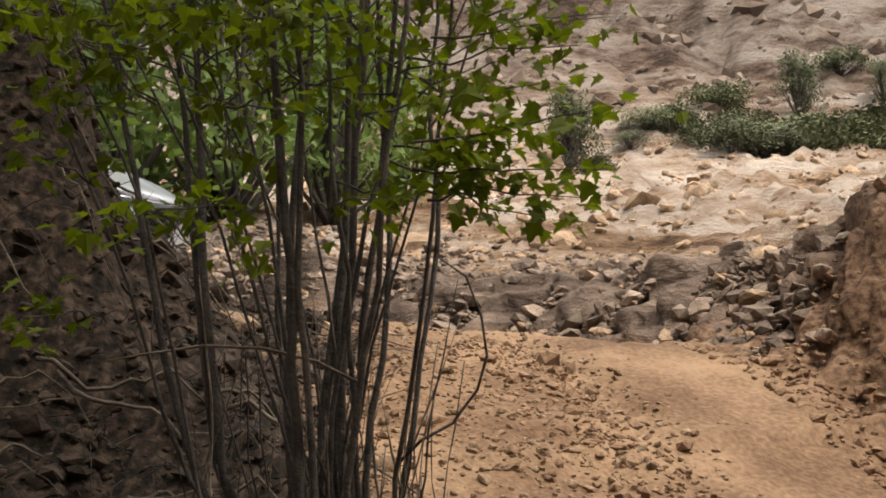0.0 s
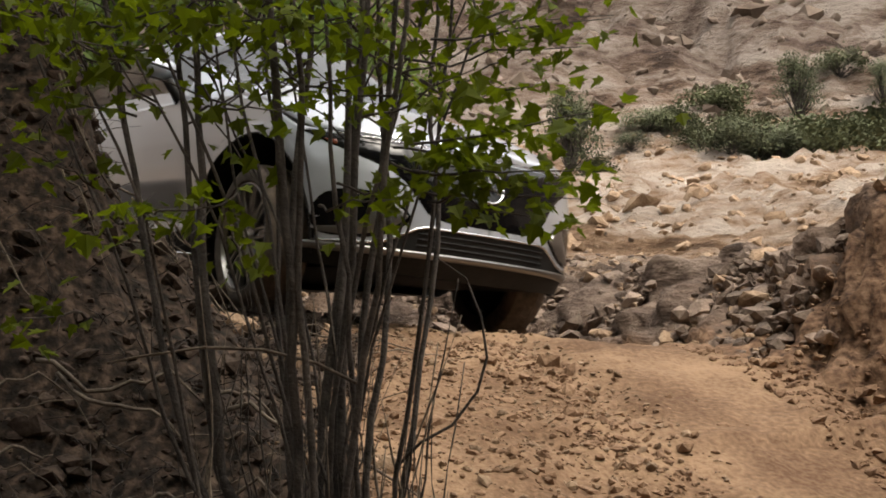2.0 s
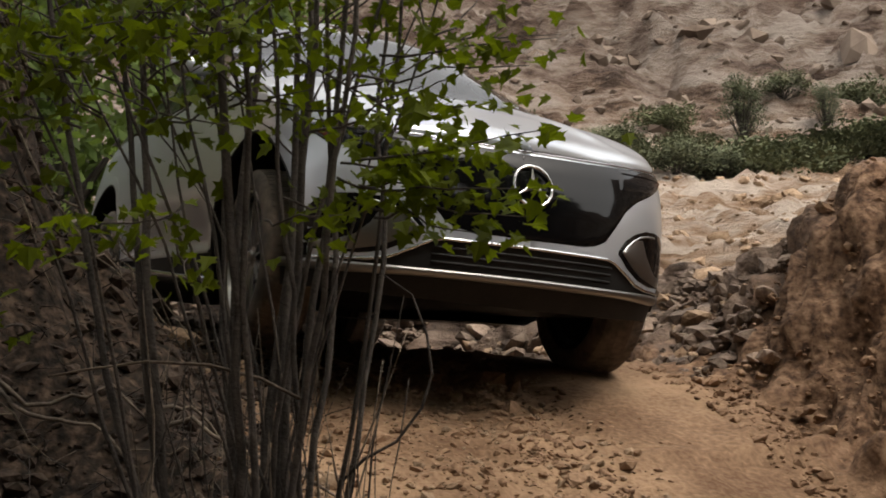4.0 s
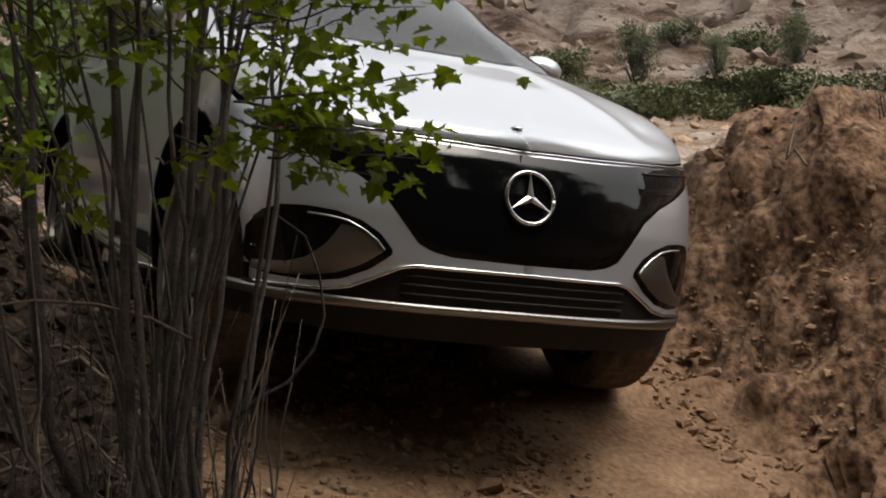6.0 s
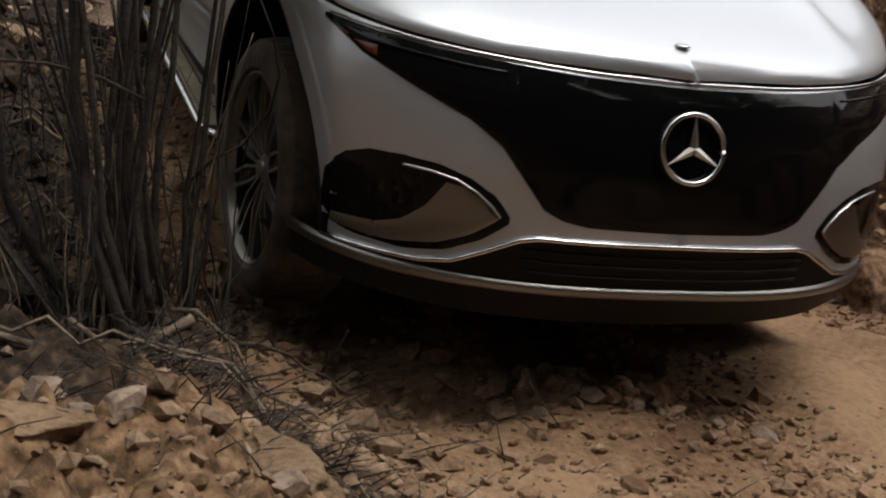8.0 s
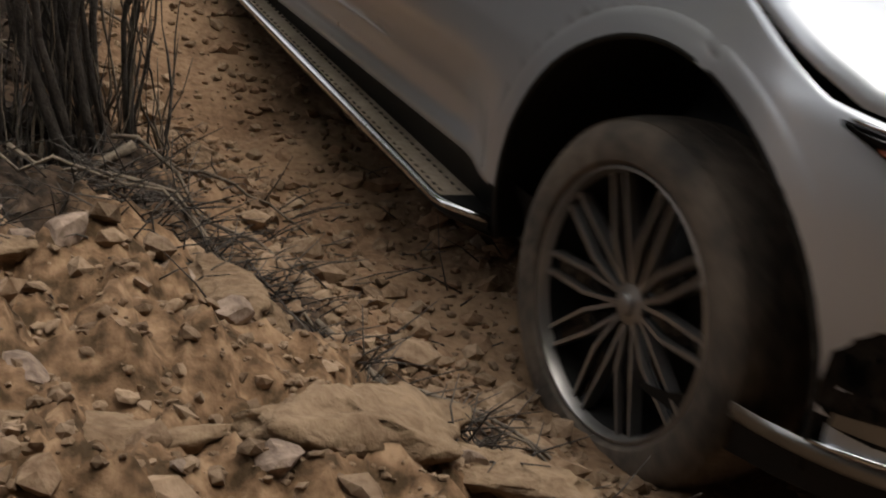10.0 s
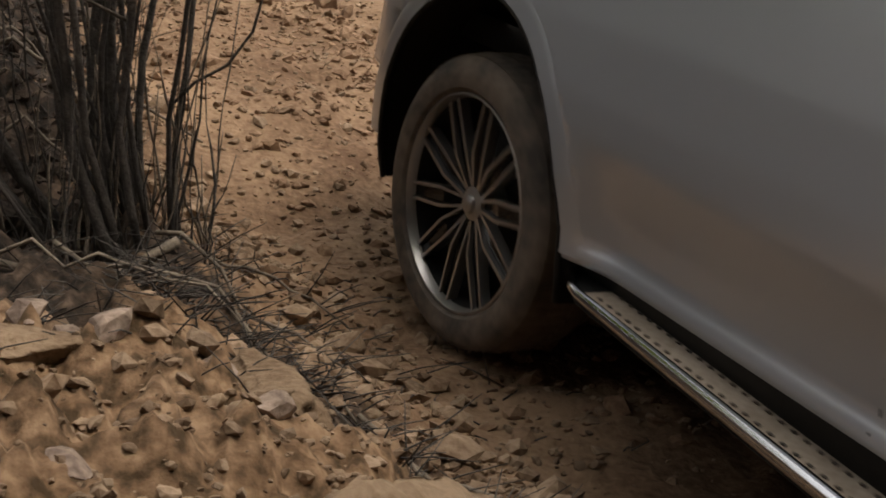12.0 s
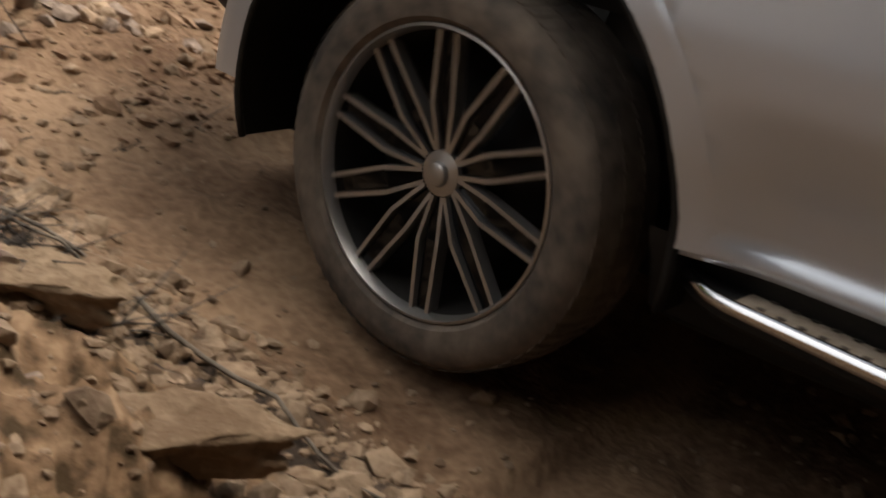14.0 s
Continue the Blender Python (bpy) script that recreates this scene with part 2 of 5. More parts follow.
def land_sheet():
    """The ground as one sheet in polar steps round the camera's foot, fine near, coarse far."""
    rs = [0.02, 0.2, 0.4] + list(np.arange(0.6, 6.5, 0.045)) + list(np.arange(6.5, 12, 0.07)) + list(12 * 1.011 ** np.arange(0, 150)) + list(12 * 1.011 ** 149 * 1.05 ** np.arange(1, 30))
    angs = list(np.radians(np.arange(-52, 30.1, 0.32))) + list(np.radians(np.arange(34, 308, 6.0)))
    R, A = np.meshgrid(rs, angs, indexing="ij")
    X, Y = -np.sin(A) * R, np.cos(A) * R
    Z = land(X, Y)
    D, _, _ = road_at(X, Y)
    for i in range(X.shape[0]):
        for j in range(X.shape[1]):
            Z[i, j] += rough(X[i, j], Y[i, j], D[i, j])
    SHEET.update(r=np.array(rs), a=np.array(angs), z=Z)
    P = np.stack([X, Y, Z], -1)
    # crags and hollows of the cut bank push out of its face, towards the track
    for i, j in zip(*np.nonzero((D > 1.1) & (R < 12) & (R > 2.0) & (Y > 1.0) & (X > -1.5))):
        q = Vector(P[i, j])
        k = float(sm(1.1, 1.6, D[i, j]) * sm(12, 9.5, R[i, j]))
        push = 0.15 * (ridged(q * 2.0, 2) - 0.5) + 0.16 * fbm(q * 2.6, 4) + 0.05 * (ridged(q * 6.0, 2) - 0.5) + 0.035 * fbm(q * 11.0, 3)
        P[i, j] += np.array((-0.80, -0.42, 0.42)) * push * k
    bm = grid_mesh(P[::-1], close_u=True)
    bm.normal_update()
    if sum(f.normal.z for f in bm.faces) < 0:
        for f in bm.faces:
            f.normal_flip()
    return part("ground", bm, LAND, smooth=True)


def land_material():
    """Dirt on the road, dark ground under the trees with their shade in its colour, gravel and pale rock beyond,
    blended by place and noise.
    """
    m = mat("bare_hillside", (0.094, 0.052, 0.029), 0.95, var=(0.245, 0.157, 0.096), scale=2.0, fine=38, bump=0.8, spec=0.2)
    n, l = m.node_tree.nodes, m.node_tree.links
    b = n["Principled BSDF"]
    near = b.inputs["Base Color"].links[0].from_socket
    geo, sep = n.new("ShaderNodeNewGeometry"), n.new("ShaderNodeSeparateXYZ")
    l.new(geo.outputs["Position"], sep.inputs[0])
    warp = n.new("ShaderNodeTexNoise")
    warp.inputs["Scale"].default_value, warp.inputs["Detail"].default_value = 0.9, 6
    l.new(geo.outputs["Position"], warp.inputs["Vector"])

    def math_node(op, a, c):
        q = n.new("ShaderNodeMath")
        q.operation = op
        for k, v in enumerate((a, c)):
            if isinstance(v, float):
                q.inputs[k].default_value = v
            else:
                l.new(v, q.inputs[k])
        return q.outputs[0]

    def ramp_of(socket, stops):
        q = n.new("ShaderNodeValToRGB")
        for k, (pos, col) in enumerate(stops):
            e = q.color_ramp.elements[k] if k < 2 else q.color_ramp.elements.new(pos)
            e.position, e.color = pos, (*col, 1)
        l.new(socket, q.inputs[0])
        return q.outputs[0]

    def blend(f, a, c):
        q = n.new("ShaderNodeMix")
        q.data_type = "RGBA"
        l.new(f, q.inputs[0])
        l.new(a, q.inputs[6])
        l.new(c, q.inputs[7])
        return q.outputs[2]

    def soft(v, lo, hi):
        q = n.new("ShaderNodeMapRange")
        q.inputs[1].default_value, q.inputs[2].default_value = lo, hi
        l.new(v, q.inputs[0])
        return q.outputs[0]

    fine = n.new("ShaderNodeTexNoise")
    fine.inputs["Scale"].default_value, fine.inputs["Detail"].default_value = 22, 8
    l.new(geo.outputs["Position"], fine.inputs["Vector"])
    # near-side bank west of a slanting line: dark earth and litter, shade coloured in
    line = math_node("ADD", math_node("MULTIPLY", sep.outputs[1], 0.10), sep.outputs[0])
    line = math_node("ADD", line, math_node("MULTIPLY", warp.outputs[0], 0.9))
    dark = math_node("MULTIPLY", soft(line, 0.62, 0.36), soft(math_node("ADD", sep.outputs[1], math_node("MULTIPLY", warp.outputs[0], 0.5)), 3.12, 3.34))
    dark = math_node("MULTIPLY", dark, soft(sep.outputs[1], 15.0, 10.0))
    # a strip of dark litter along the foot of the near bank
    strip_ = math_node("ADD", math_node("MULTIPLY", sep.outputs[0], 0.825), math_node("MULTIPLY", sep.outputs[1], 0.566))
    strip_ = math_node("ADD", strip_, math_node("MULTIPLY", warp.outputs[0], 0.35))
    strip_ = math_node("ABSOLUTE", math_node("ADD", strip_, -2.06), 0.0)
    strip_ = math_node("MULTIPLY", soft(strip_, 0.20, 0.09), soft(sep.outputs[1], 4.2, 3.9))
    dark = math_node("MAXIMUM", dark, math_node("MULTIPLY", strip_, soft(fine.outputs[0], 0.30, 0.46)))
    # unseen ground behind the eye coloured dark too, to dim the car's reflections
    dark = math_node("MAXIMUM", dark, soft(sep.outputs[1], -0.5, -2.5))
    soil_and_shade = ramp_of(fine.outputs[0], [(0.36, (0.007, 0.005, 0.0035)), (0.52, (0.030, 0.020, 0.014)), (0.66, (0.085, 0.058, 0.041))])
    # far slope: stretched strata of pale rock, brown earth and grey
    mp = n.new("ShaderNodeMapping")
    mp.inputs["Scale"].default_value = (0.5, 0.5, 1.3)
    mp.inputs["Rotation"].default_value = (0.25, 0.2, 0)
    l.new(geo.outputs["Position"], mp.inputs[0])
    st = n.new("ShaderNodeTexNoise")
    st.inputs["Scale"].default_value, st.inputs["Detail"].default_value, st.inputs["Roughness"].default_value = 0.9, 12, 0.64
    l.new(mp.outputs[0], st.inputs["Vector"])
    # joints and blocks of the rock face
    blocks = n.new("ShaderNodeTexVoronoi")
    blocks.inputs["Scale"].default_value = 0.8
    skew = n.new("ShaderNodeVectorMath")
    skew.operation = "MULTIPLY_ADD"
    l.new(st.outputs["Color"], skew.inputs[0])
    skew.inputs[1].default_value = (2.6, 2.6, 2.6)
    l.new(mp.outputs[0], skew.inputs[2])
    l.new(skew.outputs[0], blocks.inputs["Vector"])
    chips = n.new("ShaderNodeTexNoise")
    chips.inputs["Scale"].default_value, chips.inputs["Detail"].default_value, chips.inputs["Roughness"].default_value = 4.5, 10, 0.7
    l.new(mp.outputs[0], chips.inputs["Vector"])
    mixed = math_node("ADD", math_node("MULTIPLY", st.outputs[0], 0.68), math_node("MULTIPLY", chips.outputs[0], 0.32))
    mixed = math_node("ADD", mixed, math_node("MULTIPLY", math_node("ADD", blocks.outputs["Distance"], -0.45), -0.16))
    rock = ramp_of(mixed, [(0.37, (0.035, 0.021, 0.015)), (0.43, (0.105, 0.069, 0.051)), (0.49, (0.185, 0.137, 0.108)), (0.58, (0.29, 0.242, 0.205))])
    earth = ramp_of(mixed, [(0.36, (0.10, 0.055, 0.028)), (0.42, (0.29, 0.18, 0.108)), (0.47, (0.43, 0.318, 0.240)), (0.55, (0.58, 0.485, 0.405))])
    scree = ramp_of(chips.outputs[0], [(0.36, (0.045, 0.030, 0.022)), (0.50, (0.14, 0.098, 0.074)), (0.66, (0.28, 0.21, 0.165))])
    dist = n.new("ShaderNodeVectorMath")
    dist.operation = "LENGTH"
    l.new(geo.outputs["Position"], dist.inputs[0])
    d = math_node("ADD", dist.outputs["Value"], math_node("MULTIPLY", warp.outputs[0], 4.0))
    # the heap of broken stone beyond the crest
    over = math_node("ADD", math_node("MULTIPLY", sep.outputs[0], 0.776), math_node("MULTIPLY", sep.outputs[1], 0.63))
    over = math_node("ADD", over, math_node("MULTIPLY", warp.outputs[0], 1.2))
    heap = math_node("MULTIPLY", soft(over, 6.2, 6.5), soft(sep.outputs[1], 6.4, 7.2))
    face = math_node("ADD", math_node("MULTIPLY", sep.outputs[0], 0.94), math_node("MULTIPLY", sep.outputs[1], 0.34))
    face = math_node("ADD", face, math_node("MULTIPLY", warp.outputs[0], 0.5))
    clay = ramp_of(fine.outputs[0], [(0.36, (0.040, 0.021, 0.012)), (0.50, (0.120, 0.068, 0.040)), (0.66, (0.215, 0.135, 0.085))])
    near = blend(soft(face, 3.72, 4.05), near, clay)
    # yellow-brown loam of the near bank
    bank = math_node("ADD", math_node("MULTIPLY", sep.outputs[0], 0.825), math_node("MULTIPLY", sep.outputs[1], 0.566))
    bank = math_node("ADD", bank, math_node("MULTIPLY", warp.outputs[0], 0.35))
    loam = ramp_of(fine.outputs[0], [(0.36, (0.045, 0.027, 0.013)), (0.50, (0.128, 0.075, 0.041)), (0.66, (0.240, 0.154, 0.091))])
    near = blend(soft(bank, 2.02, 1.90), near, loam)
    col = blend(heap, near, scree)
    col = blend(soft(d, 12.6, 13.4), col, earth)
    col = blend(soft(d, 26.0, 36.0), col, rock)
    col = blend(dark, col, soil_and_shade)
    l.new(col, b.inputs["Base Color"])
    relief = n.new("ShaderNodeBump")
    relief.inputs["Strength"].default_value, relief.inputs["Distance"].default_value = 1.0, 1.4
    l.new(math_node("MULTIPLY", mixed, soft(d, 9.5, 14.0)), relief.inputs["Height"])
    l.new(b.inputs["Normal"].links[0].from_socket, relief.inputs["Normal"])
    l.new(relief.outputs[0], b.inputs["Normal"])
    return m


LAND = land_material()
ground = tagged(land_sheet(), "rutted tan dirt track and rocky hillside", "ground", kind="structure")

# ---- the car: x forward, y to its left, z up, from the ground under the front axle ----
NOSE_Z, NOSE_X = [0.15, 0.22, 0.35, 0.50, 0.66, 0.75, 0.85, 0.93, 0.98], [0.72, 0.80, 0.865, 0.88, 0.868, 0.850, 0.815, 0.765, 0.70]
TAIL_Z, TAIL_X = [0.2, 0.4, 0.6, 0.9, 1.1], [-4.05, -4.22, -4.26, -4.20, -4.10]
WIDE_Z, WIDE_Y = [0.15, 0.25, 0.40, 0.60, 0.80, 0.95, 1.10, 1.2], [0.86, 0.925, 0.955, 0.968, 0.965, 0.948, 0.915, 0.89]
BELT_X, BELT_Z = [-4.3, -4.0, -3.4, -2.0, -1.0, -0.4, 0.0, 0.2, 0.42, 0.82], [1.0, 1.08, 1.18, 1.21, 1.22, 1.205, 1.13, 1.06, 0.968, 0.915]
TOP_X = [-4.25, -4.15, -3.9, -3.5, -3.0, -2.4, -1.8, -1.4, -1.05, -0.7, -0.42, -0.28, 0.05, 0.4, 0.62, 0.76, 0.83]
TOP_Z = [1.03, 1.20, 1.43, 1.64, 1.78, 1.86, 1.875, 1.835, 1.71, 1.51, 1.335, 1.29, 1.20, 1.09, 1.02, 0.965, 0.918]
AXLES, TYRE_R, ARCH_R = (0.0, -3.21), 0.39, 0.52


def nose(y, z, off=0.0):
    """A point of the rounded front at half width y and height z, off metres proud."""
    w = lerp(z, WIDE_Z, WIDE_Y) + off * 0.5
    k = max(0.0, 1 - (min(abs(y), w * 0.9999) / w) ** 2.5) ** 0.4
    return Vector((0.1 + (lerp(z, NOSE_Z, NOSE_X) + off - 0.1) * k, y, z))


def outline(q, z):
    """Half the plan outline at height z; q from 0 (nose) over 1 and 2 to 3 (tail)."""
    w = lerp(z, WIDE_Z, WIDE_Y)
    if q < 1:
        a = q * math.pi / 2
        y = w * math.sin(a) ** 0.9
        return nose(y, z)
    if q <= 2:
        return Vector((0.1 + (q - 1) * (-3.6 - 0.1), w, z))
    a = (q - 2) * math.pi / 2
    return Vector((-3.6 + (lerp(z, TAIL_Z, TAIL_X) + 3.6) * math.sin(a) ** 0.8, w * math.cos(a) ** 0.55, z))


def side_y(x, z):
    """Half width of the body's side, with the hollow of the lower doors and the swell over the wheels."""
    mid = float(sm(-0.55, -0.8, x) * sm(-2.75, -2.5, x))
    dent = 0.075 * lerp(z, [0.43, 0.455, 0.48, 0.56, 0.70, 0.725], [0.70, 0.72, 1.0, 0.82, 0.06, 0]) * mid
    flare = sum(0.02 * math.exp(-((x - c) / 0.5) ** 2) * math.exp(-((z - 0.72) / 0.2) ** 2) for c in AXLES)
    return lerp(z, WIDE_Z, WIDE_Y) + flare - dent


def strip(top, bottom, y0, y1, off, n=48, rows=8, rim=0.0):
    """A panel that lies on the nose between two lines z = top(y) and z = bottom(y), with edges turned in."""
    P = np.zeros((rows + 1, n + 1, 3))
    for i in range(n + 1):
        y = y0 + (y1 - y0) * i / n
        a, b = top(y), bottom(y)
        for k in range(rows + 1):
            edge = k in (0, rows) or i in (0, n)
            P[k, i] = nose(y, b + (a - b) * k / rows, off - (rim if edge else 0))
    return grid_mesh(P)


def table(ys, zs):
    return lambda y: lerp(abs(y), ys, zs)


def line_on_nose(bm, pts, off, r, per=6):
    """A rod along points (y, z) of the nose."""
    path = []
    for (y0, z0), (y1, z1) in zip(pts, pts[1:]):
        for k in range(per):
            t = k / per
            path.append(nose(y0 + (y1 - y0) * t, z0 + (z1 - z0) * t, off))
    path.append(nose(*pts[-1], off))
    tube(bm, path, [r] * len(path), 6)


def outward(bm):
    """Turn the faces of a cabin panel away from the middle of the cabin."""
    bm.normal_update()
    if sum(f.normal.dot(f.calc_center_median() - Vector((-2.0, 0, 1.1))) for f in bm.faces) < 0:
        bmesh.ops.reverse_faces(bm, faces=bm.faces)
    return bm


def arch_cut(P, rows, cols):
    """Snap grid points near the wheel arches to the arch and tell which faces are inside."""
    inside = np.zeros((rows, cols), bool)
    for cx in AXLES:
        dx, dz = P[..., 0] - cx, P[..., 2] - 0.42
        r = np.hypot(dx, dz)
        near = np.abs(P[..., 1]) > 0.6
        inside |= (r < ARCH_R + 0.012) & near
    return inside


def surf_y(x, z):
    """Half width of the body at x and z, round the nose too."""
    if x <= 0.1:
        return side_y(x, z)
    k = min(1, (x - 0.1) / (lerp(z, NOSE_Z, NOSE_X) - 0.1))
    return lerp(z, WIDE_Z, WIDE_Y) * max(0.0, 1 - k ** 2.5) ** 0.4


def lathe(profile, n=48, axis_y=True):
    """A bmesh turned about the y axis from (radius, y) pairs."""
    P = np.zeros((len(profile), n, 3))
    for i, (r, y) in enumerate(profile):
        for k in range(n):
            a = 2 * math.pi * k / n
            P[i, k] = (r * math.cos(a), y, r * math.sin(a))
    return grid_mesh(P, close_u=True)


def build_wheel(car, x, side):
    """A wheel in parts, its outer face towards side."""
    w = new("wheel")
    w.parent = car
    s = side
    prof = [(0.285, 0.10), (0.30, 0.118), (0.335, 0.122), (0.365, 0.112), (0.383, 0.09), (0.389, 0.05), (0.39, 0.0), (0.389, -0.05), (0.383, -0.10), (0.36, -0.12), (0.30, -0.125), (0.28, -0.11)]
    tyre = part("tyre", lathe([(r, y * s) for r, y in prof], 64), RUBBER, w, "dusty black rubber tyre", angle=40)
    bm = bmesh.new()
    for k in range(72):
        a = 2 * math.pi * k / 72
        for row, (y0, y1, sk) in enumerate(((0.035, 0.095, 0.03), (-0.03, 0.03, -0.02), (-0.095, -0.035, 0.03))):
            c = []
            for yy, da in ((y0, 0), (y1, sk)):
                for e in (-0.028, 0.028):
                    for r in (0.382, 0.3925 if abs(yy) < 0.08 else 0.3845):
                        ang = a + da + e + row * 0.02
                        c.append(bm.verts.new((r * math.cos(ang), yy * s, r * math.sin(ang))))
            for q in ((0, 1, 3, 2), (4, 6, 7, 5), (0, 4, 5, 1), (2, 3, 7, 6), (1, 5, 7, 3)):
                bm.faces.new([c[k2] for k2 in q])
    bmesh.ops.recalc_face_normals(bm, faces=bm.faces)
    part("tread", bm, RUBBER, tyre, smooth=False)
    part("rim", lathe([(r, y * s) for r, y in [(0.274, 0.085), (0.278, 0.104), (0.282, 0.112), (0.288, 0.110), (0.290, 0.09)]], 64), ALLOY, w, "machined alloy rim lip", angle=50)
    part("barrel", lathe([(r, y * s) for r, y in [(0.25, -0.10), (0.258, 0.0), (0.274, 0.085)]], 48), PLASTIC, w, "dark inner barrel of the rim")
    part("brake_disc", lathe([(0.0, -0.06 * s), (0.245, -0.06 * s), (0.250, -0.04 * s), (0.19, -0.02 * s), (0.19, 0.0), (0.05, 0.0)], 40), PLASTIC, w, "dark brake disc")
    part("hub", lathe([(0.0, 0.092 * s), (0.016, 0.092 * s), (0.023, 0.088 * s), (0.026, 0.078 * s), (0.045, 0.072 * s), (0.055, 0.03 * s), (0.06, 0.0)], 24), ALLOY, w, "alloy hub with centre cap", angle=40)
    for k in range(10):
        a = 2 * math.pi * k / 10
        bm = bmesh.new()

        def blade(u0, u1, half, y0, y1, thick):
            """One leg of the spoke, from hub to rim, in the plane of the wheel."""
            c = []
            for r, off, y in ((0.045, u0, y0), (0.135, u1 * 1.22, (y0 + y1) / 2 + 0.006), (0.278, u1, y1)):
                for e in (-half, half):
                    for t in (0, -thick):
                        c.append(bm.verts.new((r * math.cos(a) - (off + e) * math.sin(a), (y + t) * s, r * math.sin(a) + (off + e) * math.cos(a))))
            for i in (0, 4):
                bm.faces.new((c[i], c[i + 2], c[i + 6], c[i + 4]))
                bm.faces.new((c[i + 1], c[i + 5], c[i + 7], c[i + 3]))
                bm.faces.new((c[i], c[i + 4], c[i + 5], c[i + 1]))
                bm.faces.new((c[i + 2], c[i + 3], c[i + 7], c[i + 6]))

        blade(-0.012, -0.0205, 0.0044, 0.074, 0.094, 0.03)
        blade(0.012, 0.0205, 0.0044, 0.074, 0.094, 0.03)
        bmesh.ops.recalc_face_normals(bm, faces=bm.faces)
        spoke = part("spoke", bm, ALLOY, w, "twin-blade machined spoke", smooth=False)
        bm = bmesh.new()
        blade(0.0, 0.0, 0.015, 0.062, 0.082, 0.02)
        bmesh.ops.recalc_face_normals(bm, faces=bm.faces)
        part("spoke_web", bm, BLACK, spoke, "dark recess of the spoke", smooth=False)
    w.matrix_basis = pose(x, 0.835 * s, TYRE_R)
    return w


def build_car():
    car = new("suv")
    # lower body: rings of the outline from sill to belt
    qs = [0.02 * k for k in range(0, 50)] + [1 + k / 84 for k in range(85)] + [2 + 0.05 * k for k in range(1, 21)]
    lv = 44
    for s in (1, -1):
        P = np.zeros((lv + 1, len(qs), 3))
        for j, q in enumerate(qs):
            xb = outline(q, 0.8).x
            lo, hi = 0.34 + 0.09 * float(sm(0.3, -0.3, xb)) + 0.2 * float(sm(-3.3, -3.7, xb)), lerp(xb, BELT_X, BELT_Z)
            for i in range(lv + 1):
                z = lo + (hi - lo) * i / lv
                p = outline(q, z)
                if 1 <= q <= 2:
                    p.y = side_y(p.x, z)
                P[i, j] = (p.x, p.y * s, p.z)
        inside = arch_cut(P, lv + 1, len(qs))
        bm = grid_mesh(P, keep=lambda r, c: not inside[r:r + 2, c:c + 2].any())
        bmesh.ops.recalc_face_normals(bm, faces=bm.faces)
        ob = part("body_side", bm, PAINT, car, "metallic silver painted side and bumper")
        skin = ob.modifiers.new("skin", "SOLIDIFY")
        skin.thickness, skin.offset = 0.003, 0.0
        # black sill below the doors
        Q = np.zeros((6, 40, 3))
        for j in range(40):
            x = -0.42 - j / 39 * 2.34
            for i, (dy, z) in enumerate(((-0.058, 0.445), (-0.064, 0.42), (-0.085, 0.38), (-0.10, 0.28), (-0.2, 0.215), (-0.5, 0.21))):
                Q[i, j] = (x, (lerp(z, WIDE_Z, WIDE_Y) + dy + 0.003) * s, z)
        part("sill", grid_mesh(Q), PLASTIC, car, "black plastic sill cladding")
        # black rear valance
        rq = np.linspace(1.93, 3.0, 40)
        Q = np.zeros((8, 40, 3))
        for j, q in enumerate(rq):
            for i in range(8):
                z = 0.66 - (0.24 - 0.08 * j / 39) * i / 7
                p = outline(q, max(z, 0.25))
                k = 1 - 0.15 * (i / 7) ** 1.7
                Q[i, j] = (-3.2 + (p.x + 3.2) * k - 0.004, (p.y - 0.006) * k * s, z)
        gap = np.hypot(Q[..., 0] + 3.21, Q[..., 2] - 0.42) < ARCH_R
        part("rear_valance", grid_mesh(Q, keep=lambda r, c: not gap[r:r + 2, c:c + 2].any()), PLASTIC, car, "black plastic rear valance")
        # running board: a flat step with a bright outer edge
        bm = bmesh.new()
        xs = np.linspace(-0.66, -2.70, 40)
        Q = np.zeros((7, 40, 3))
        for j, x in enumerate(xs):
            e = min(1.0, (-0.62 - x) / 0.16, (x + 2.745) / 0.16)
            out = 0.80 + 0.165 * max(0.0, e) ** 0.5
            zz = 0.295 + 0.095 * (-0.68 - x) / 2 + 0.006 * (1 - max(0.0, e))
            for i, (y, dz) in enumerate(((0.75, 0.0), (out - 0.03, 0.0), (out - 0.012, -0.002), (out - 0.01, -0.03), (out - 0.03, -0.045), (0.86, -0.05), (0.75, -0.05))):
                Q[i, j] = (x, y * s, zz + dz)
        board = part("running_board", grid_mesh(Q), PLASTIC, car, "running board with rubber studs", angle=30)
        bm = bmesh.new()
        pts = []
        for x in np.linspace(-0.66, -2.70, 60):
            e = min(1.0, (-0.62 - x) / 0.16, (x + 2.745) / 0.16)
            pts.append(Vector((x, (0.80 + 0.165 * max(0.0, e) ** 0.5 - 0.006) * s, 0.292 + 0.095 * (-0.68 - x) / 2 + 0.006 * (1 - max(0.0, e)))))
        tube(bm, pts, [0.012 + 0.006 * math.sin(math.pi * k / 59) for k in range(60)], 8)
        part("chrome_edge", bm, CHROME, board, "polished bright edge")
        bm = bmesh.new()
        Q = np.zeros((2, 40, 3))
        for j, x in enumerate(np.linspace(-0.80, -2.56, 40)):
            for i, y in enumerate((0.835, 0.948)):
                Q[i, j] = (x, y * s, 0.2975 + 0.095 * (-0.68 - x) / 2)
        part("step_plate", grid_mesh(Q), DUSTY, board, "dusty ribbed step plate")
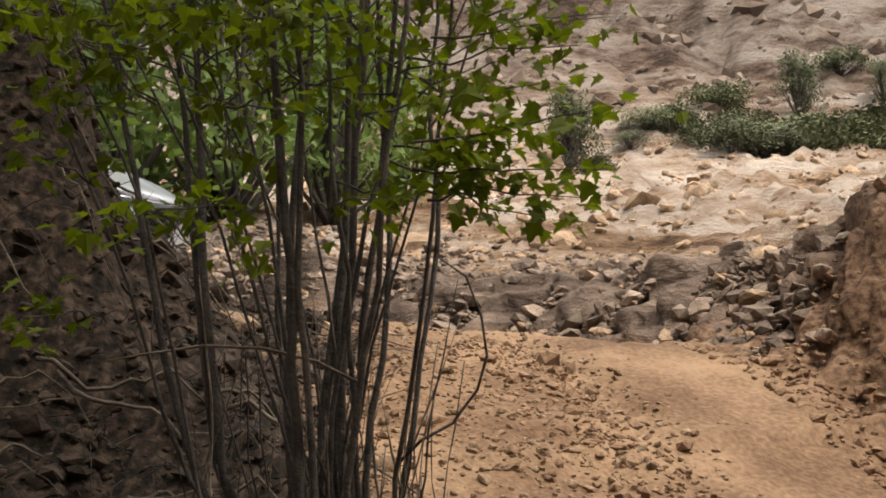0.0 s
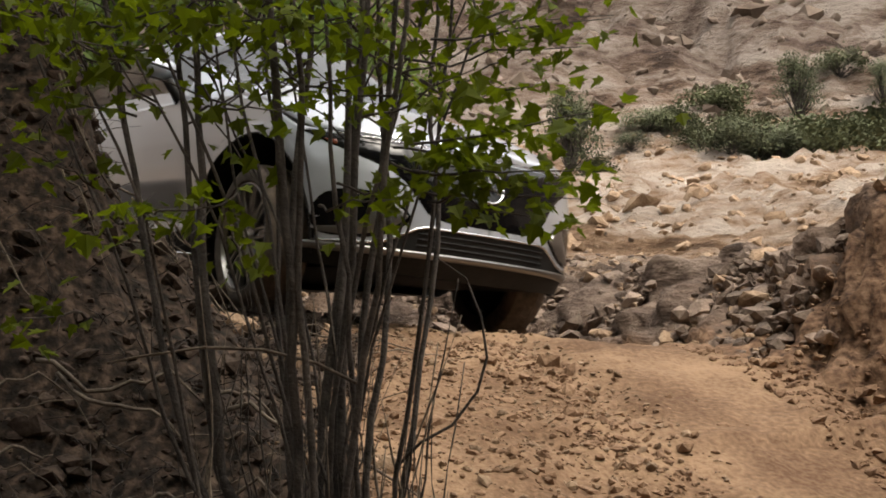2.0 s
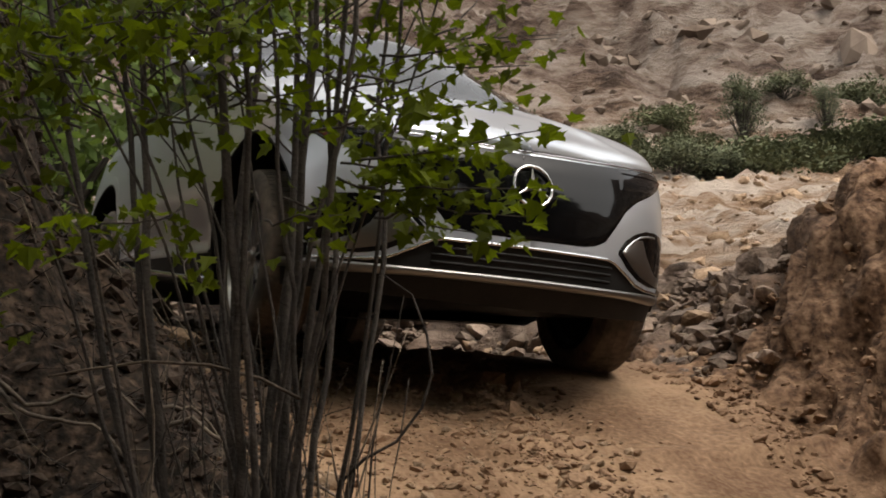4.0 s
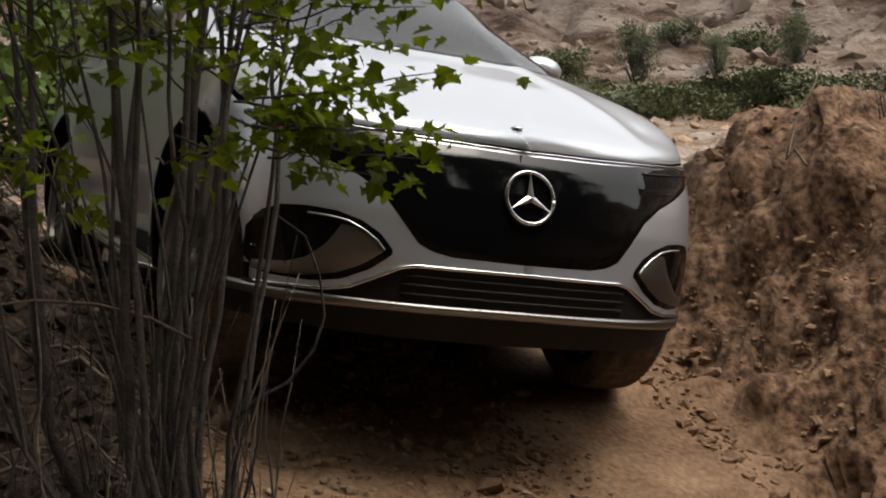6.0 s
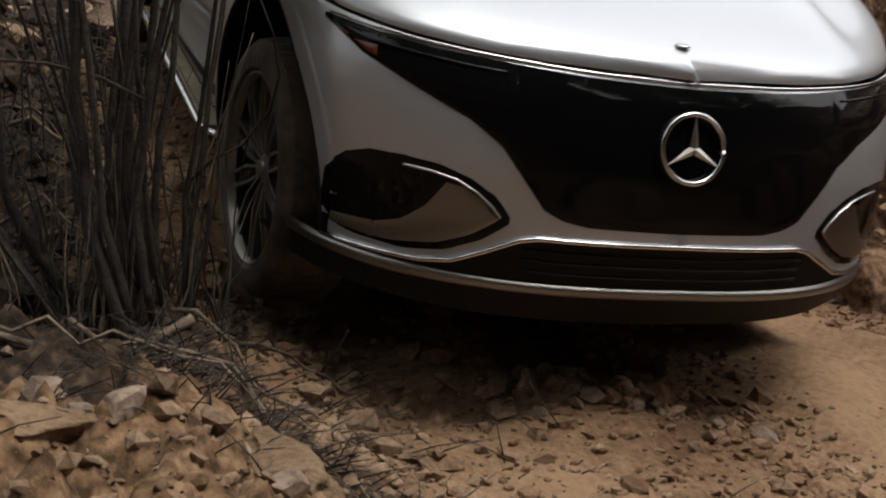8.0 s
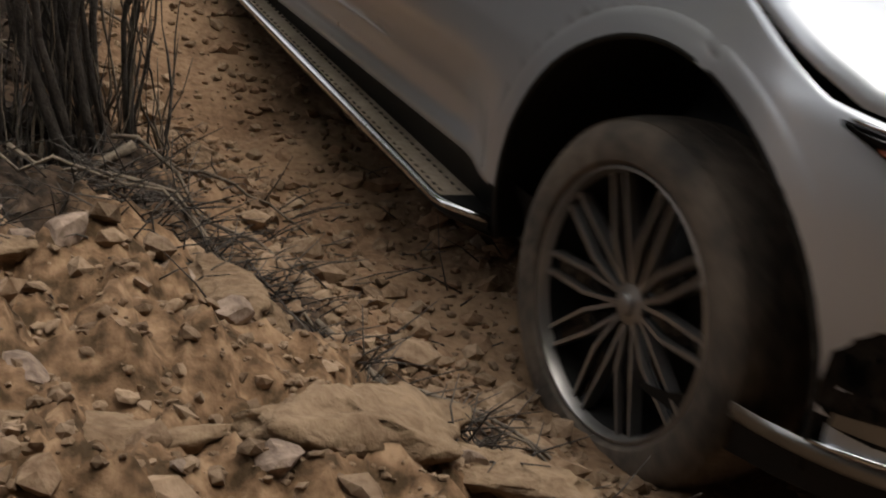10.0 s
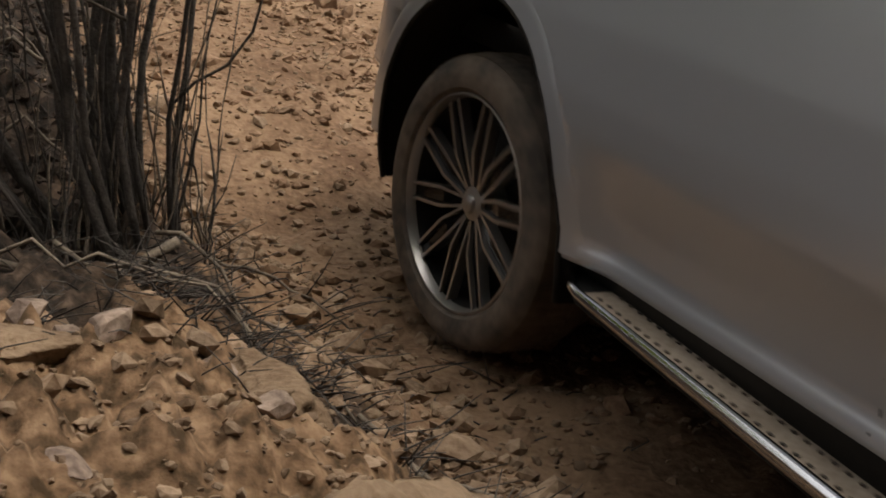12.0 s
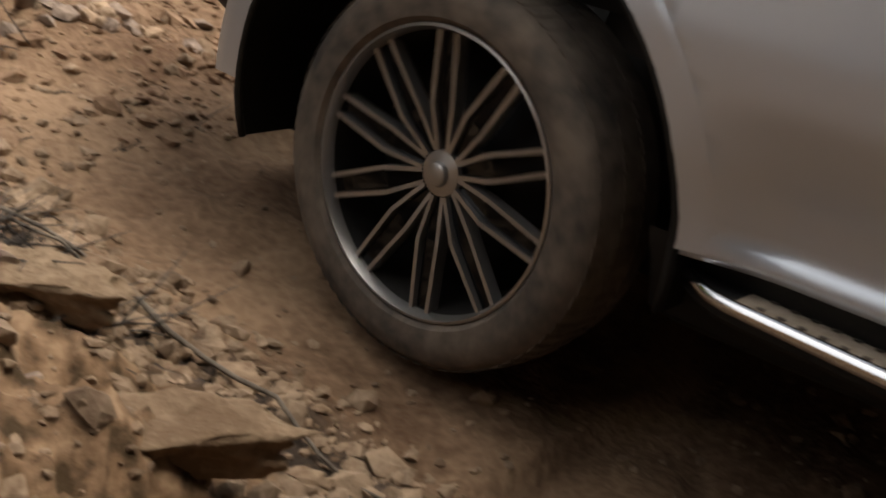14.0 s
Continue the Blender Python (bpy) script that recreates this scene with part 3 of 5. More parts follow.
        for k in range(46):
            x = -0.83 - k * 0.0375
            for y in (0.875, 0.93):
                b2 = bmesh.new()
                bmesh.ops.create_cube(b2, size=1, matrix=Matrix.Translation((x, y * s, 0.2995 + 0.095 * (-0.68 - x) / 2)) @ Matrix.Diagonal((0.014, 0.006, 0.004, 1)))
                me = bpy.data.meshes.new("stud")
                b2.to_mesh(me)
                b2.free()
                for v in me.vertices:
                    bm.verts.new(v.co)
                bm.verts.ensure_lookup_table()
                base = len(bm.verts) - 8
                for f in me.polygons:
                    bm.faces.new([bm.verts[base + i] for i in f.vertices])
                bpy.data.meshes.remove(me)
        tagged(part("rubber_studs", bm, RUBBER, board, "rows of small rubber studs", smooth=False), kind="stuff")
        # wheel arches: lip and inner liner
        for cx in AXLES:
            bm = bmesh.new()
            a0, a1 = radians(-12), radians(192)
            pts = [Vector((cx + (ARCH_R + 0.002) * math.cos(a), 0, 0.42 + (ARCH_R + 0.002) * math.sin(a))) for a in np.linspace(a0, a1, 40)]
            for p in pts:
                p.y = (surf_y(p.x, max(0.3, p.z)) - 0.004) * s
            tube(bm, pts, [0.009] * 40, 6)
            part("arch_lip", bm, PLASTIC, car, "thin dark wheel arch edge")
            Q = np.zeros((3, 40, 3))
            for j, a in enumerate(np.linspace(radians(-12), radians(192), 40)):
                for i, y in enumerate((0.0, 0.35, 1.0)):
                    p = pts[j]
                    Q[i, j] = (cx + 0.53 * math.cos(a), (0.50 * s) * (1 - y) + (p.y - 0.006 * s) * y, 0.42 + 0.53 * math.sin(a))
            Q2 = np.zeros((6, 60, 3))
            for j, a in enumerate(np.linspace(radians(2), radians(178), 60)):
                for i in range(6):
                    rr = ARCH_R + 0.07 * i / 5
                    x, z = cx + rr * math.cos(a), 0.42 + rr * math.sin(a)
                    Q2[i, j] = (x, (surf_y(x, z) + (0.003 if i < 5 else -0.001)) * s, z)
            part("wheel_arch", grid_mesh(Q2), PAINT, car, "silver wheel arch panel")
            part("wheel_liner", grid_mesh(Q), PLASTIC, car, "black inner wheel liner")
        # door seams, handle, mirror
        for x in (-0.62, -1.72):
            bm = bmesh.new()
            pts = [Vector((x, (side_y(x, z) - 0.0015) * s, z)) for z in np.linspace(0.45, 1.10, 24)]
            tube(bm, pts, [0.0035] * 24, 4)
            part("door_seam", bm, PLASTIC, car)
        bm = bmesh.new()
        bmesh.ops.create_uvsphere(bm, u_segments=20, v_segments=12, radius=1, matrix=Matrix.Translation((-1.12, 1.00 * s, 1.40)) @ Matrix.Diagonal((0.075, 0.115, 0.068, 1)))
        mirror = part("wing_mirror", bm, PAINT, car, "silver wing mirror with dark foot")
        bm = bmesh.new()
        tube(bm, [(-1.08, 0.84 * s, 1.18), (-1.08, 0.91 * s, 1.27), (-1.08, 0.97 * s, 1.34)], [0.035, 0.03, 0.03], 8)
        part("mirror_foot", bm, PLASTIC, mirror)
    # underside
    bm = bmesh.new()
    bmesh.ops.create_cube(bm, size=1, matrix=Matrix.Translation((-1.68, 0, 0.33)) @ Matrix.Diagonal((4.5, 1.3, 0.14, 1)))
    part("underbody", bm, PLASTIC, car, "flat black underbody", smooth=False)
    # bonnet, roof, pillars and glass from one set of sections
    xs = list(np.linspace(0.83, -0.30, 26)) + list(np.linspace(-0.36, -1.40, 24)) + list(np.linspace(-1.48, -4.24, 44))
    nc = 30
    P = np.zeros((len(xs), 2 * nc + 1, 3))
    for i, x in enumerate(xs):
        zb, zt = lerp(x, BELT_X, BELT_Z), lerp(x, TOP_X, TOP_Z)
        w = lerp(zb, WIDE_Z, WIDE_Y)
        if x > 0.1:
            k = min(1, (x - 0.1) / (lerp(zb, NOSE_Z, NOSE_X) - 0.1))
            w = w * max(0.0, 1 - k ** 2.5) ** 0.4
        if x < -3.6:
            k = min(1, (-3.6 - x) / (-3.6 - lerp(zb, TAIL_Z, TAIL_X)))
            w = w * max(0.0, 1 - k ** 2.2) ** 0.45
        cabin = float(sm(-0.15, -0.9, x))
        for j in range(2 * nc + 1):
            a = math.pi * j / (2 * nc)
            n_ = 2.35 + 0.55 * cabin + 0.75 * float(sm(0.55, 0.1, x)) * (1 - cabin)
            c, sn = math.cos(a), math.sin(a)
            y = w * math.copysign(abs(c) ** (2 / n_), c)
            h = (zt - zb) * abs(sn) ** (2 / n_)
            lean = 1 - 0.185 * cabin * (h / max(zt - zb, 1e-3)) ** 0.9
            crease = 0.012 * (1 - cabin) * math.exp(-((abs(y) - 0.55 - 0.05 * x) / 0.05) ** 2) * float(sm(0.75, 0.3, x))
            P[i, j] = (x, y * lean, zb + h + crease)

    def zone(r, c):
        x = (P[r, c, 0] + P[r + 1, c, 0]) / 2
        ym = abs(P[r, c, 1] + P[r + 1, c + 1, 1]) / 2
        zb, zt = lerp(x, BELT_X, BELT_Z), lerp(x, TOP_X, TOP_Z)
        f = (P[r, c, 2] + P[r + 1, c + 1, 2]) / 2
        f = (f - zb) / max(zt - zb, 1e-3)
        if -1.34 < x < -0.42 and 9 <= c <= 2 * nc - 10:
            return "windscreen"
        if (-0.42 <= x < -0.37 and 8 <= c <= 2 * nc - 9) or (-1.30 < x < -0.37 and c in (8, 2 * nc - 9)):
            return "surround"
        if -3.6 < x < -1.0 and 0.10 < f < 0.80:
            return "pillar" if min(abs(x + 1.72), abs(x + 2.75)) < 0.06 else "side"
        if -2.9 < x < -1.5 and f > 0.95:
            return "sunroof"
        if x < -3.45 and f > 0.35 and 9 <= c <= 2 * nc - 10:
            return "rear"
        return "paint"

    zones = {(r, c): zone(r, c) for r in range(len(xs) - 1) for c in range(2 * nc)}
    part("bonnet_and_roof", outward(grid_mesh(P, keep=lambda r, c: zones[r, c] == "paint")), PAINT, car, "metallic silver bonnet and roof")
    part("windscreen", outward(grid_mesh(P, keep=lambda r, c: zones[r, c] == "windscreen")), GLASS, car, "tinted windscreen reflecting the sky")
    part("windscreen_surround", grid_mesh(P, keep=lambda r, c: zones[r, c] == "surround"), PLASTIC, car, "black cowl and edge round the windscreen")
    part("sunroof", grid_mesh(P, keep=lambda r, c: zones[r, c] == "sunroof"), BLACK, car, "dark glass roof")
    part("rear_window", outward(grid_mesh(P, keep=lambda r, c: zones[r, c] == "rear")), GLASS, car)
    for side in (0, 1):
        for a0, a1 in ((-1.66, 0), (-2.69, -1.78), (-4, -2.81)):
            part("side_window", outward(grid_mesh(P, keep=lambda r, c: zones[r, c] == "side" and (c < nc) == (side == 0) and a0 <= (P[r, c, 0] + P[r + 1, c, 0]) / 2 <= a1)), GLASS, car, "tinted side window")
        for xp in (-1.72, -2.75):
            part("window_pillar", grid_mesh(P, keep=lambda r, c: zones[r, c] in ("pillar", "side") and (c < nc) == (side == 0) and abs((P[r, c, 0] + P[r + 1, c, 0]) / 2 - xp) < 0.06), BLACK, car, "gloss black window pillar")
    # cabin: dashboard and seats behind the glass
    bm = bmesh.new()
    bmesh.ops.create_cube(bm, size=1, matrix=Matrix.Translation((-0.80, 0, 1.03)) @ Matrix.Diagonal((0.6, 1.5, 0.28, 1)))
    bmesh.ops.bevel(bm, geom=bm.edges[:], offset=0.06, segments=3, affect="EDGES")
    part("dashboard", bm, PLASTIC, car)
    bm = bmesh.new()
    bmesh.ops.create_cube(bm, size=1, matrix=Matrix.Translation((-2.5, 0, 0.80)) @ Matrix.Diagonal((2.6, 1.6, 0.08, 1)))
    part("cabin_floor", bm, PLASTIC, car)
    for y in (-0.38, 0.38):
        bm = bmesh.new()
        bmesh.ops.create_cube(bm, size=1, matrix=Matrix.Translation((-1.85, y, 1.10)) @ Matrix.Rotation(radians(-12), 4, "Y") @ Matrix.Diagonal((0.14, 0.5, 0.62, 1)))
        bmesh.ops.create_cube(bm, size=1, matrix=Matrix.Translation((-1.95, y, 1.48)) @ Matrix.Diagonal((0.1, 0.26, 0.17, 1)))
        bmesh.ops.bevel(bm, geom=bm.edges[:], offset=0.035, segments=3, affect="EDGES")
        part("front_seat", bm, SEAT, car, "pale leather front seat")
    # front: black panel with lamps
    p_top = table([0, 0.3, 0.6, 0.80, 0.87, 0.90], [0.905, 0.910, 0.922, 0.935, 0.942, 0.945])
    p_bot = table([0, 0.26, 0.33, 0.38, 0.44, 0.50, 0.58, 0.70, 0.82, 0.90], [0.523, 0.526, 0.538, 0.562, 0.635, 0.710, 0.765, 0.815, 0.872, 0.940])
    panel = part("front_panel", strip(p_top, p_bot, -0.90, 0.90, 0.006, 90, 14, 0.006), BLACK, car, "gloss black closed front panel")
    bm = bmesh.new()
    line_on_nose(bm, [(y, p_top(y) + 0.004) for y in np.linspace(-0.88, 0.88, 24)], 0.004, 0.004, 2)
    part("light_band", bm, CHROME, panel, "thin bright strip along the bonnet edge")
    for s in (1, -1):
        lp_bot = lambda y: max(p_bot(y) + 0.012, p_top(y) - 0.105)
        bm = strip(lambda y: p_top(y) - 0.01, lp_bot, 0.47 * s, 0.885 * s, 0.010, 24, 5, 0.004)
        lamp = part("headlight", bm, LAMP, car, "slim smoked headlight")
        bm = bmesh.new()
        line_on_nose(bm, [(y * s, p_top(y) - 0.028 - 0.01 * (y > 0.8)) for y in (0.5, 0.6, 0.7, 0.8, 0.85)], 0.011, 0.004, 3)
        part("light_strip", bm, BLACK, lamp)
        bm = strip(lambda y: p_top(y) - 0.035, lambda y: max(p_bot(y) + 0.012, p_top(y) - 0.06), 0.79 * s, 0.86 * s, 0.0135, 8, 3, 0.003)
        part("side_reflector", bm, AMBER, lamp, "amber side reflector")
        # side air intakes
        t = table([0.455, 0.50, 0.56, 0.64, 0.72, 0.79, 0.84, 0.87, 0.885], [0.535, 0.592, 0.632, 0.660, 0.670, 0.662, 0.635, 0.59, 0.53])
        b = table([0.455, 0.52, 0.60, 0.70, 0.80, 0.85, 0.875, 0.885], [0.525, 0.462, 0.415, 0.390, 0.390, 0.41, 0.45, 0.52])
        intake = part("side_intake", strip(t, b, 0.455 * s, 0.885 * s, 0.004, 36, 8, 0.004), BLACK, car, "gloss black side air intake")
        t2 = table([0.49, 0.52, 0.58, 0.62, 0.66, 0.71, 0.76], [0.533, 0.567, 0.600, 0.604, 0.535, 0.485, 0.462])
        b2 = table([0.49, 0.55, 0.62, 0.72, 0.76], [0.527, 0.480, 0.444, 0.422, 0.420])
        part("intake_blade", strip(t2, b2, 0.49 * s, 0.76 * s, 0.007, 54, 5, 0.003), DARK_SATIN, intake, "satin silver blade in the intake")
        t3 = table([0.76, 0.85], [0.462, 0.45])
        b3 = table([0.76, 0.85], [0.418, 0.424])
        part("intake_blade", strip(t3, b3, 0.76 * s, 0.85 * s, 0.007, 10, 3, 0.003), DARK_SATIN, intake)
        bm = bmesh.new()
        line_on_nose(bm, [(0.72 * s, 0.628), (0.66 * s, 0.626), (0.60 * s, 0.616), (0.55 * s, 0.592), (0.51 * s, 0.562), (0.486 * s, 0.535)], 0.007, 0.0038)
        part("intake_trim", bm, SATIN, intake, "thin chrome trim")
    # lower grille, chrome line, lip and valance
    g_top = table([0, 0.385, 0.43, 0.58, 0.66, 0.88], [0.492, 0.490, 0.480, 0.400, 0.384, 0.376])
    grille = part("lower_grille", strip(g_top, table([0, 0.9], [0.372, 0.362]), -0.86, 0.86, 0.005, 80, 6, 0.0), PLASTIC, car, "black lower grille")
    for z in (0.40, 0.43, 0.46):
        bm = bmesh.new()
        line_on_nose(bm, [(y, z) for y in np.linspace(-0.42, 0.42, 12)], 0.006, 0.006, 2)
        part("grille_bar", bm, PLASTIC, grille)
    bm = bmesh.new()
    line_on_nose(bm, [(y, g_top(y) + 0.004) for y in (-0.86, -0.76, -0.66, -0.62, -0.58, -0.5, -0.43, -0.405, -0.385, -0.2, 0, 0.2, 0.385, 0.405, 0.43, 0.5, 0.58, 0.62, 0.66, 0.76, 0.86)], 0.009, 0.0075, 3)
    part("chrome_line", bm, CHROME, grille, "bright chrome line round the lower grille")
    lip = strip(table([0, 0.5, 0.9], [0.374, 0.372, 0.378]), table([0, 0.5, 0.75, 0.9], [0.338, 0.336, 0.330, 0.340]), -0.93, 0.93, 0.022, 60, 5, 0.02)
    part("front_lip", lip, DARK_SATIN, car, "satin silver front lip")
    part("valance", strip(table([0, 0.9], [0.342, 0.342]), table([0, 0.5, 0.9], [0.245, 0.25, 0.265]), -0.93, 0.93, -0.004, 50, 6), PLASTIC, car, "black plastic valance under the bumper")
    # badge: a ring with three arms
    c = nose(0, 0.757, 0.014)
    tilt = math.atan2(nose(0, 0.66).x - nose(0, 0.85).x, 0.19)
    m = Matrix.Translation(c) @ Matrix.Rotation(-tilt, 4, "Y") @ Matrix.Scale(0.93, 4)
    bm = bmesh.new()
    ring = [m @ Vector((0, 0.096 * math.cos(a), 0.096 * math.sin(a))) for a in np.linspace(0, 2 * math.pi, 49)]
    tube(bm, ring, [0.0075] * 49, 8)
    badge = part("badge", bm, CHROME, panel, "chrome ring badge with three arms")
    bm = bmesh.new()
    for k in range(3):
        a = radians(90 + 120 * k)
        d, e = Vector((0, math.cos(a), math.sin(a))), Vector((0, -math.sin(a), math.cos(a)))
        vs = [bm.verts.new(m @ (Vector((h, 0, 0)) + d * r + e * o)) for h, r, o in ((0.012, 0, 0), (0.004, 0.010, 0.013), (0.006, 0.094, 0.0), (0.004, 0.010, -0.013))]
        bm.faces.new((vs[0], vs[3], vs[2]))
        bm.faces.new((vs[0], vs[2], vs[1]))
    part("badge_star", bm, SATIN, badge, smooth=False)
    bm = bmesh.new()
    bmesh.ops.create_uvsphere(bm, u_segments=12, v_segments=6, radius=1, matrix=Matrix.Translation((0.70, 0, 0.992)) @ Matrix.Diagonal((0.022, 0.022, 0.006, 1)))
    part("bonnet_badge", bm, CHROME, car, "small round bonnet badge")
    wheels = [build_wheel(car, x, s) for x in AXLES for s in (-1, 1)]
    tagged(car, "metallic silver electric SUV with black front panel on the dirt track", "car")
    return car, wheels


suv, suv_wheels = build_car()

# seconds, place of the front axle's foot, heading, nose-up, lean
DRIVE = [(0.0, -2.95, 9.75, 1.72, -38.0, -8.0, 2.5), (0.5, -2.032, 9.119, 1.562, -39.86, -8.63, 3.0), (1.0, -1.195, 8.478, 1.424, -42.73, -9.26, 3.0),
         (1.5, -0.786, 8.108, 1.367, -46.39, -11.39, 2.0), (2.0, -0.351, 7.626, 1.328, -51.6, -10.22, 1.2), (2.7, -0.038, 6.929, 1.184, -60.1, -8.0, 0.0),
         (4.8, 0.307, 5.985, 0.866, -69.0, -12.4, -0.3), (5.5, 0.416, 5.596, 0.676, -71.5, -13.2, 0.0), (6.0, 0.507, 5.345, 0.556, -72.4, -15.3, -0.6),
         (6.5, 0.607, 5.096, 0.386, -74.1, -15.8, -1.0), (7.0, 0.707, 4.815, 0.148, -75.3, -17.4, -1.2), (7.5, 0.827, 4.616, 0.008, -77.0, -19.0, -1.4),
         (8.0, 0.937, 4.395, -0.052, -78.7, -21.5, -1.5), (8.7, 1.136, 4.046, -0.24, -80.0, -20.3, -1.0), (10.8, 2.09, 2.17, -1.06, -70.8, -18.6, -1.4),
         (11.0, 2.15, 1.93, -1.1, -71.0, -18.9, -1.5), (11.5, 2.26, 1.45, -1.17, -72.7, -20.0, -1.2), (12.0, 2.36, 0.91, -1.33, -73.4, -17.3, -0.2),
         (12.5, 2.53, 0.57, -1.31, -74.0, -15.9, -0.2), (13.0, 2.8, 0.24, -1.38, -71.2, -13.3, 0.8), (13.5, 3.05, 0.0, -1.31, -69.5, -10.2, 0.8),
         (14.0, 3.35, -0.34, -1.31, -67.6, -8.4, 1.3)]


def motions():
    """The car rolls down the track; its wheels turn with the way that it goes."""
    walk(suv, [(t, Matrix.Translation((x, y, z)) @ pose(0, 0, 0, 0, 0, h) @ pose(0, 0, 0, 0, -up, 0) @ pose(0, 0, 0, lean, 0, 0)) for t, x, y, z, h, up, lean in DRIVE])
    ts = np.array([r[0] for r in DRIVE])
    way = np.concatenate([[0], np.cumsum([math.dist(a[1:4], b[1:4]) for a, b in zip(DRIVE, DRIVE[1:])])])
    for w in suv_wheels:
        at = w.matrix_basis.translation.copy()
        rear = at.x < -1
        walk(w, [(t, Matrix.Translation(at) @ pose(0, 0, 0, 0, 0, lerp(t, [0, 8, 11, 12.5, 14], [0, 0, 4, 5, -3]) if rear else lerp(t, [0, 2, 5, 9, 11], [-4, -6, 0, 4, 0])) @ Matrix.Rotation(float(np.interp(t, ts, way)) / TYRE_R, 4, "Y")) for t in np.arange(0, 14.01, 0.25)])

# ---- stones ----
def stone_mesh(seed, rough_=0.35, sub=2):
    bm = bmesh.new()
    bmesh.ops.create_icosphere(bm, subdivisions=sub, radius=1)
    r = random.Random(seed)
    cuts = [(Vector((r.uniform(-1, 1), r.uniform(-1, 1), r.uniform(-1, 1))).normalized(), r.uniform(0.45, 0.85)) for _ in range(9)]
    for v in bm.verts:
        for d, k in cuts:
            e = v.co.dot(d) - k
            if e > 0:
                v.co -= d * e
        v.co *= 1 + rough_ * 0.3 * noise.noise(v.co * 2.3 + Vector((seed, 0, 0)))
    return bm


STONES = []
for k in range(8):
    b_ = stone_mesh(k + 3, sub=2 if k < 4 else 1)
    me_ = bpy.data.meshes.new("stone")
    b_.to_mesh(me_)
    b_.free()
    me_.materials.append(STONE if k % 2 else GREY_STONE)
    STONES.append(me_)
rng = random.Random(11)


def stone_pose(x, y, size, sink=0.3, flat=0.7):
    z = ground_z(x, y)
    sx, sy, sz = size * rng.uniform(0.8, 1.3), size * rng.uniform(0.7, 1.1), size * rng.uniform(0.45, 0.8) * flat / 0.7
    return Matrix.Translation((x, y, z + sz * (1 - 2 * sink) * 0.6)) @ Euler((rng.uniform(-0.5, 0.5), rng.uniform(-0.5, 0.5), rng.uniform(0, 6.3))).to_matrix().to_4x4() @ Matrix.Diagonal((sx, sy, sz, 1))


def put_stone(x, y, size, name="stone", parent=None, sink=0.3, mesh=None):
    ob = new(name, mesh or rng.choice(STONES))
    ob.matrix_basis = stone_pose(x, y, size, sink)
    if parent is not None:
        ob.parent = parent
    return ob


def across(s_y, off):
    """A place off metres to the cut side (+) or the near side (-) of the road's middle at the road's own y."""
    i = int(np.argmin(abs(ROAD_Y - s_y)))
    i = max(1, min(len(ROAD_Y) - 2, i))
    x = float(np.interp(-s_y, -ROAD_Y, ROAD_X))
    dx, dy = ROAD_X[i + 1] - ROAD_X[i - 1], ROAD_Y[i + 1] - ROAD_Y[i - 1]
    L = math.hypot(dx, dy)
    return x - dy / L * off, s_y + dx / L * off


# larger boulders, each a thing of its own
for sy, off, size in ((6.9, 1.62, 0.13), (6.6, 1.75, 0.16), (7.1, 1.75, 0.15), (7.4, 1.9, 0.17), (7.3, 1.55, 0.11), (6.4, 1.62, 0.12), (7.7, 1.6, 0.12), (8.0, 1.8, 0.14), (6.2, 1.8, 0.13), (7.9, 2.4, 0.13), (8.4, 2.6, 0.15),
                      (6.7, 2.3, 0.14), (5.9, 1.55, 0.10), (6.55, 2.05, 0.17), (7.0, 2.15, 0.16), (6.75, 1.45, 0.09), (6.35, 2.2, 0.15)):
    x, y = across(sy, off)
    tagged(put_stone(x, y, size * 0.72, "boulder", sink=0.35, mesh=STONES[rng.choice((0, 1, 2, 3))]), "angular tan boulder half sunk in the rubble bank", "rock", "boulders beside the track")
for x, y, size in ((-0.95, 6.2, 0.16), (-1.15, 6.4, 0.10), (-0.62, 5.7, 0.09)):
    tagged(put_stone(x, y, size, "boulder", sink=0.3, mesh=STONES[1]), "pale boulder on the edge of the shaded bank", "rock", "boulders beside the track")
# low worn slabs of rock in the near bank, bedded along it
def slab_mesh(seed):
    bm = stone_mesh(seed, 0.3, 4)
    for v in bm.verts:
        q = v.co * 1.6 + Vector((seed, 2.0, 0))
        v.co *= 1 + 0.26 * fbm(q, 6) + 0.30 * (ridged(q * 1.5, 5) - 0.5)
    me = bpy.data.meshes.new("rock_slab")
    bm.to_mesh(me)
    bm.free()
    me.polygons.foreach_set("use_smooth", [True] * len(me.polygons))
    me.materials.append(SLAB)
    return me


SLABS = [slab_mesh(k) for k in (61, 62, 63)]
for n_, (x, y, size, turn, look_) in enumerate(((0.11, 2.70, 0.19, -72, "smooth grey-tan"), (0.29, 2.19, 0.26, 27, "long pale tan"), (0.52, 2.16, 0.16, -50, "weathered tan"), (-0.34, 2.62, 0.16, 10, "weathered tan"),
                                                (-0.22, 3.00, 0.10, 40, "weathered tan"), (0.60, 1.75, 0.18, -20, "weathered tan"), (-0.08, 2.02, 0.18, 15, "weathered tan"))):
    ob = new("rock_slab", SLABS[n_ % 3])
    ob.matrix_basis = Matrix.Translation((x, y, ground_z(x, y) - size * (-0.28, -0.14, 0.05, 0.05, 0.05, 0.05, 0.05)[n_])) @ pose(0, 0, 0, 0, 8, turn) @ Matrix.Diagonal((size * 1.2, size * 0.62, size * 0.36, 1))
    tagged(ob, look_ + " rock slab bedded in the near bank", "rock", "slabs in the near bank")

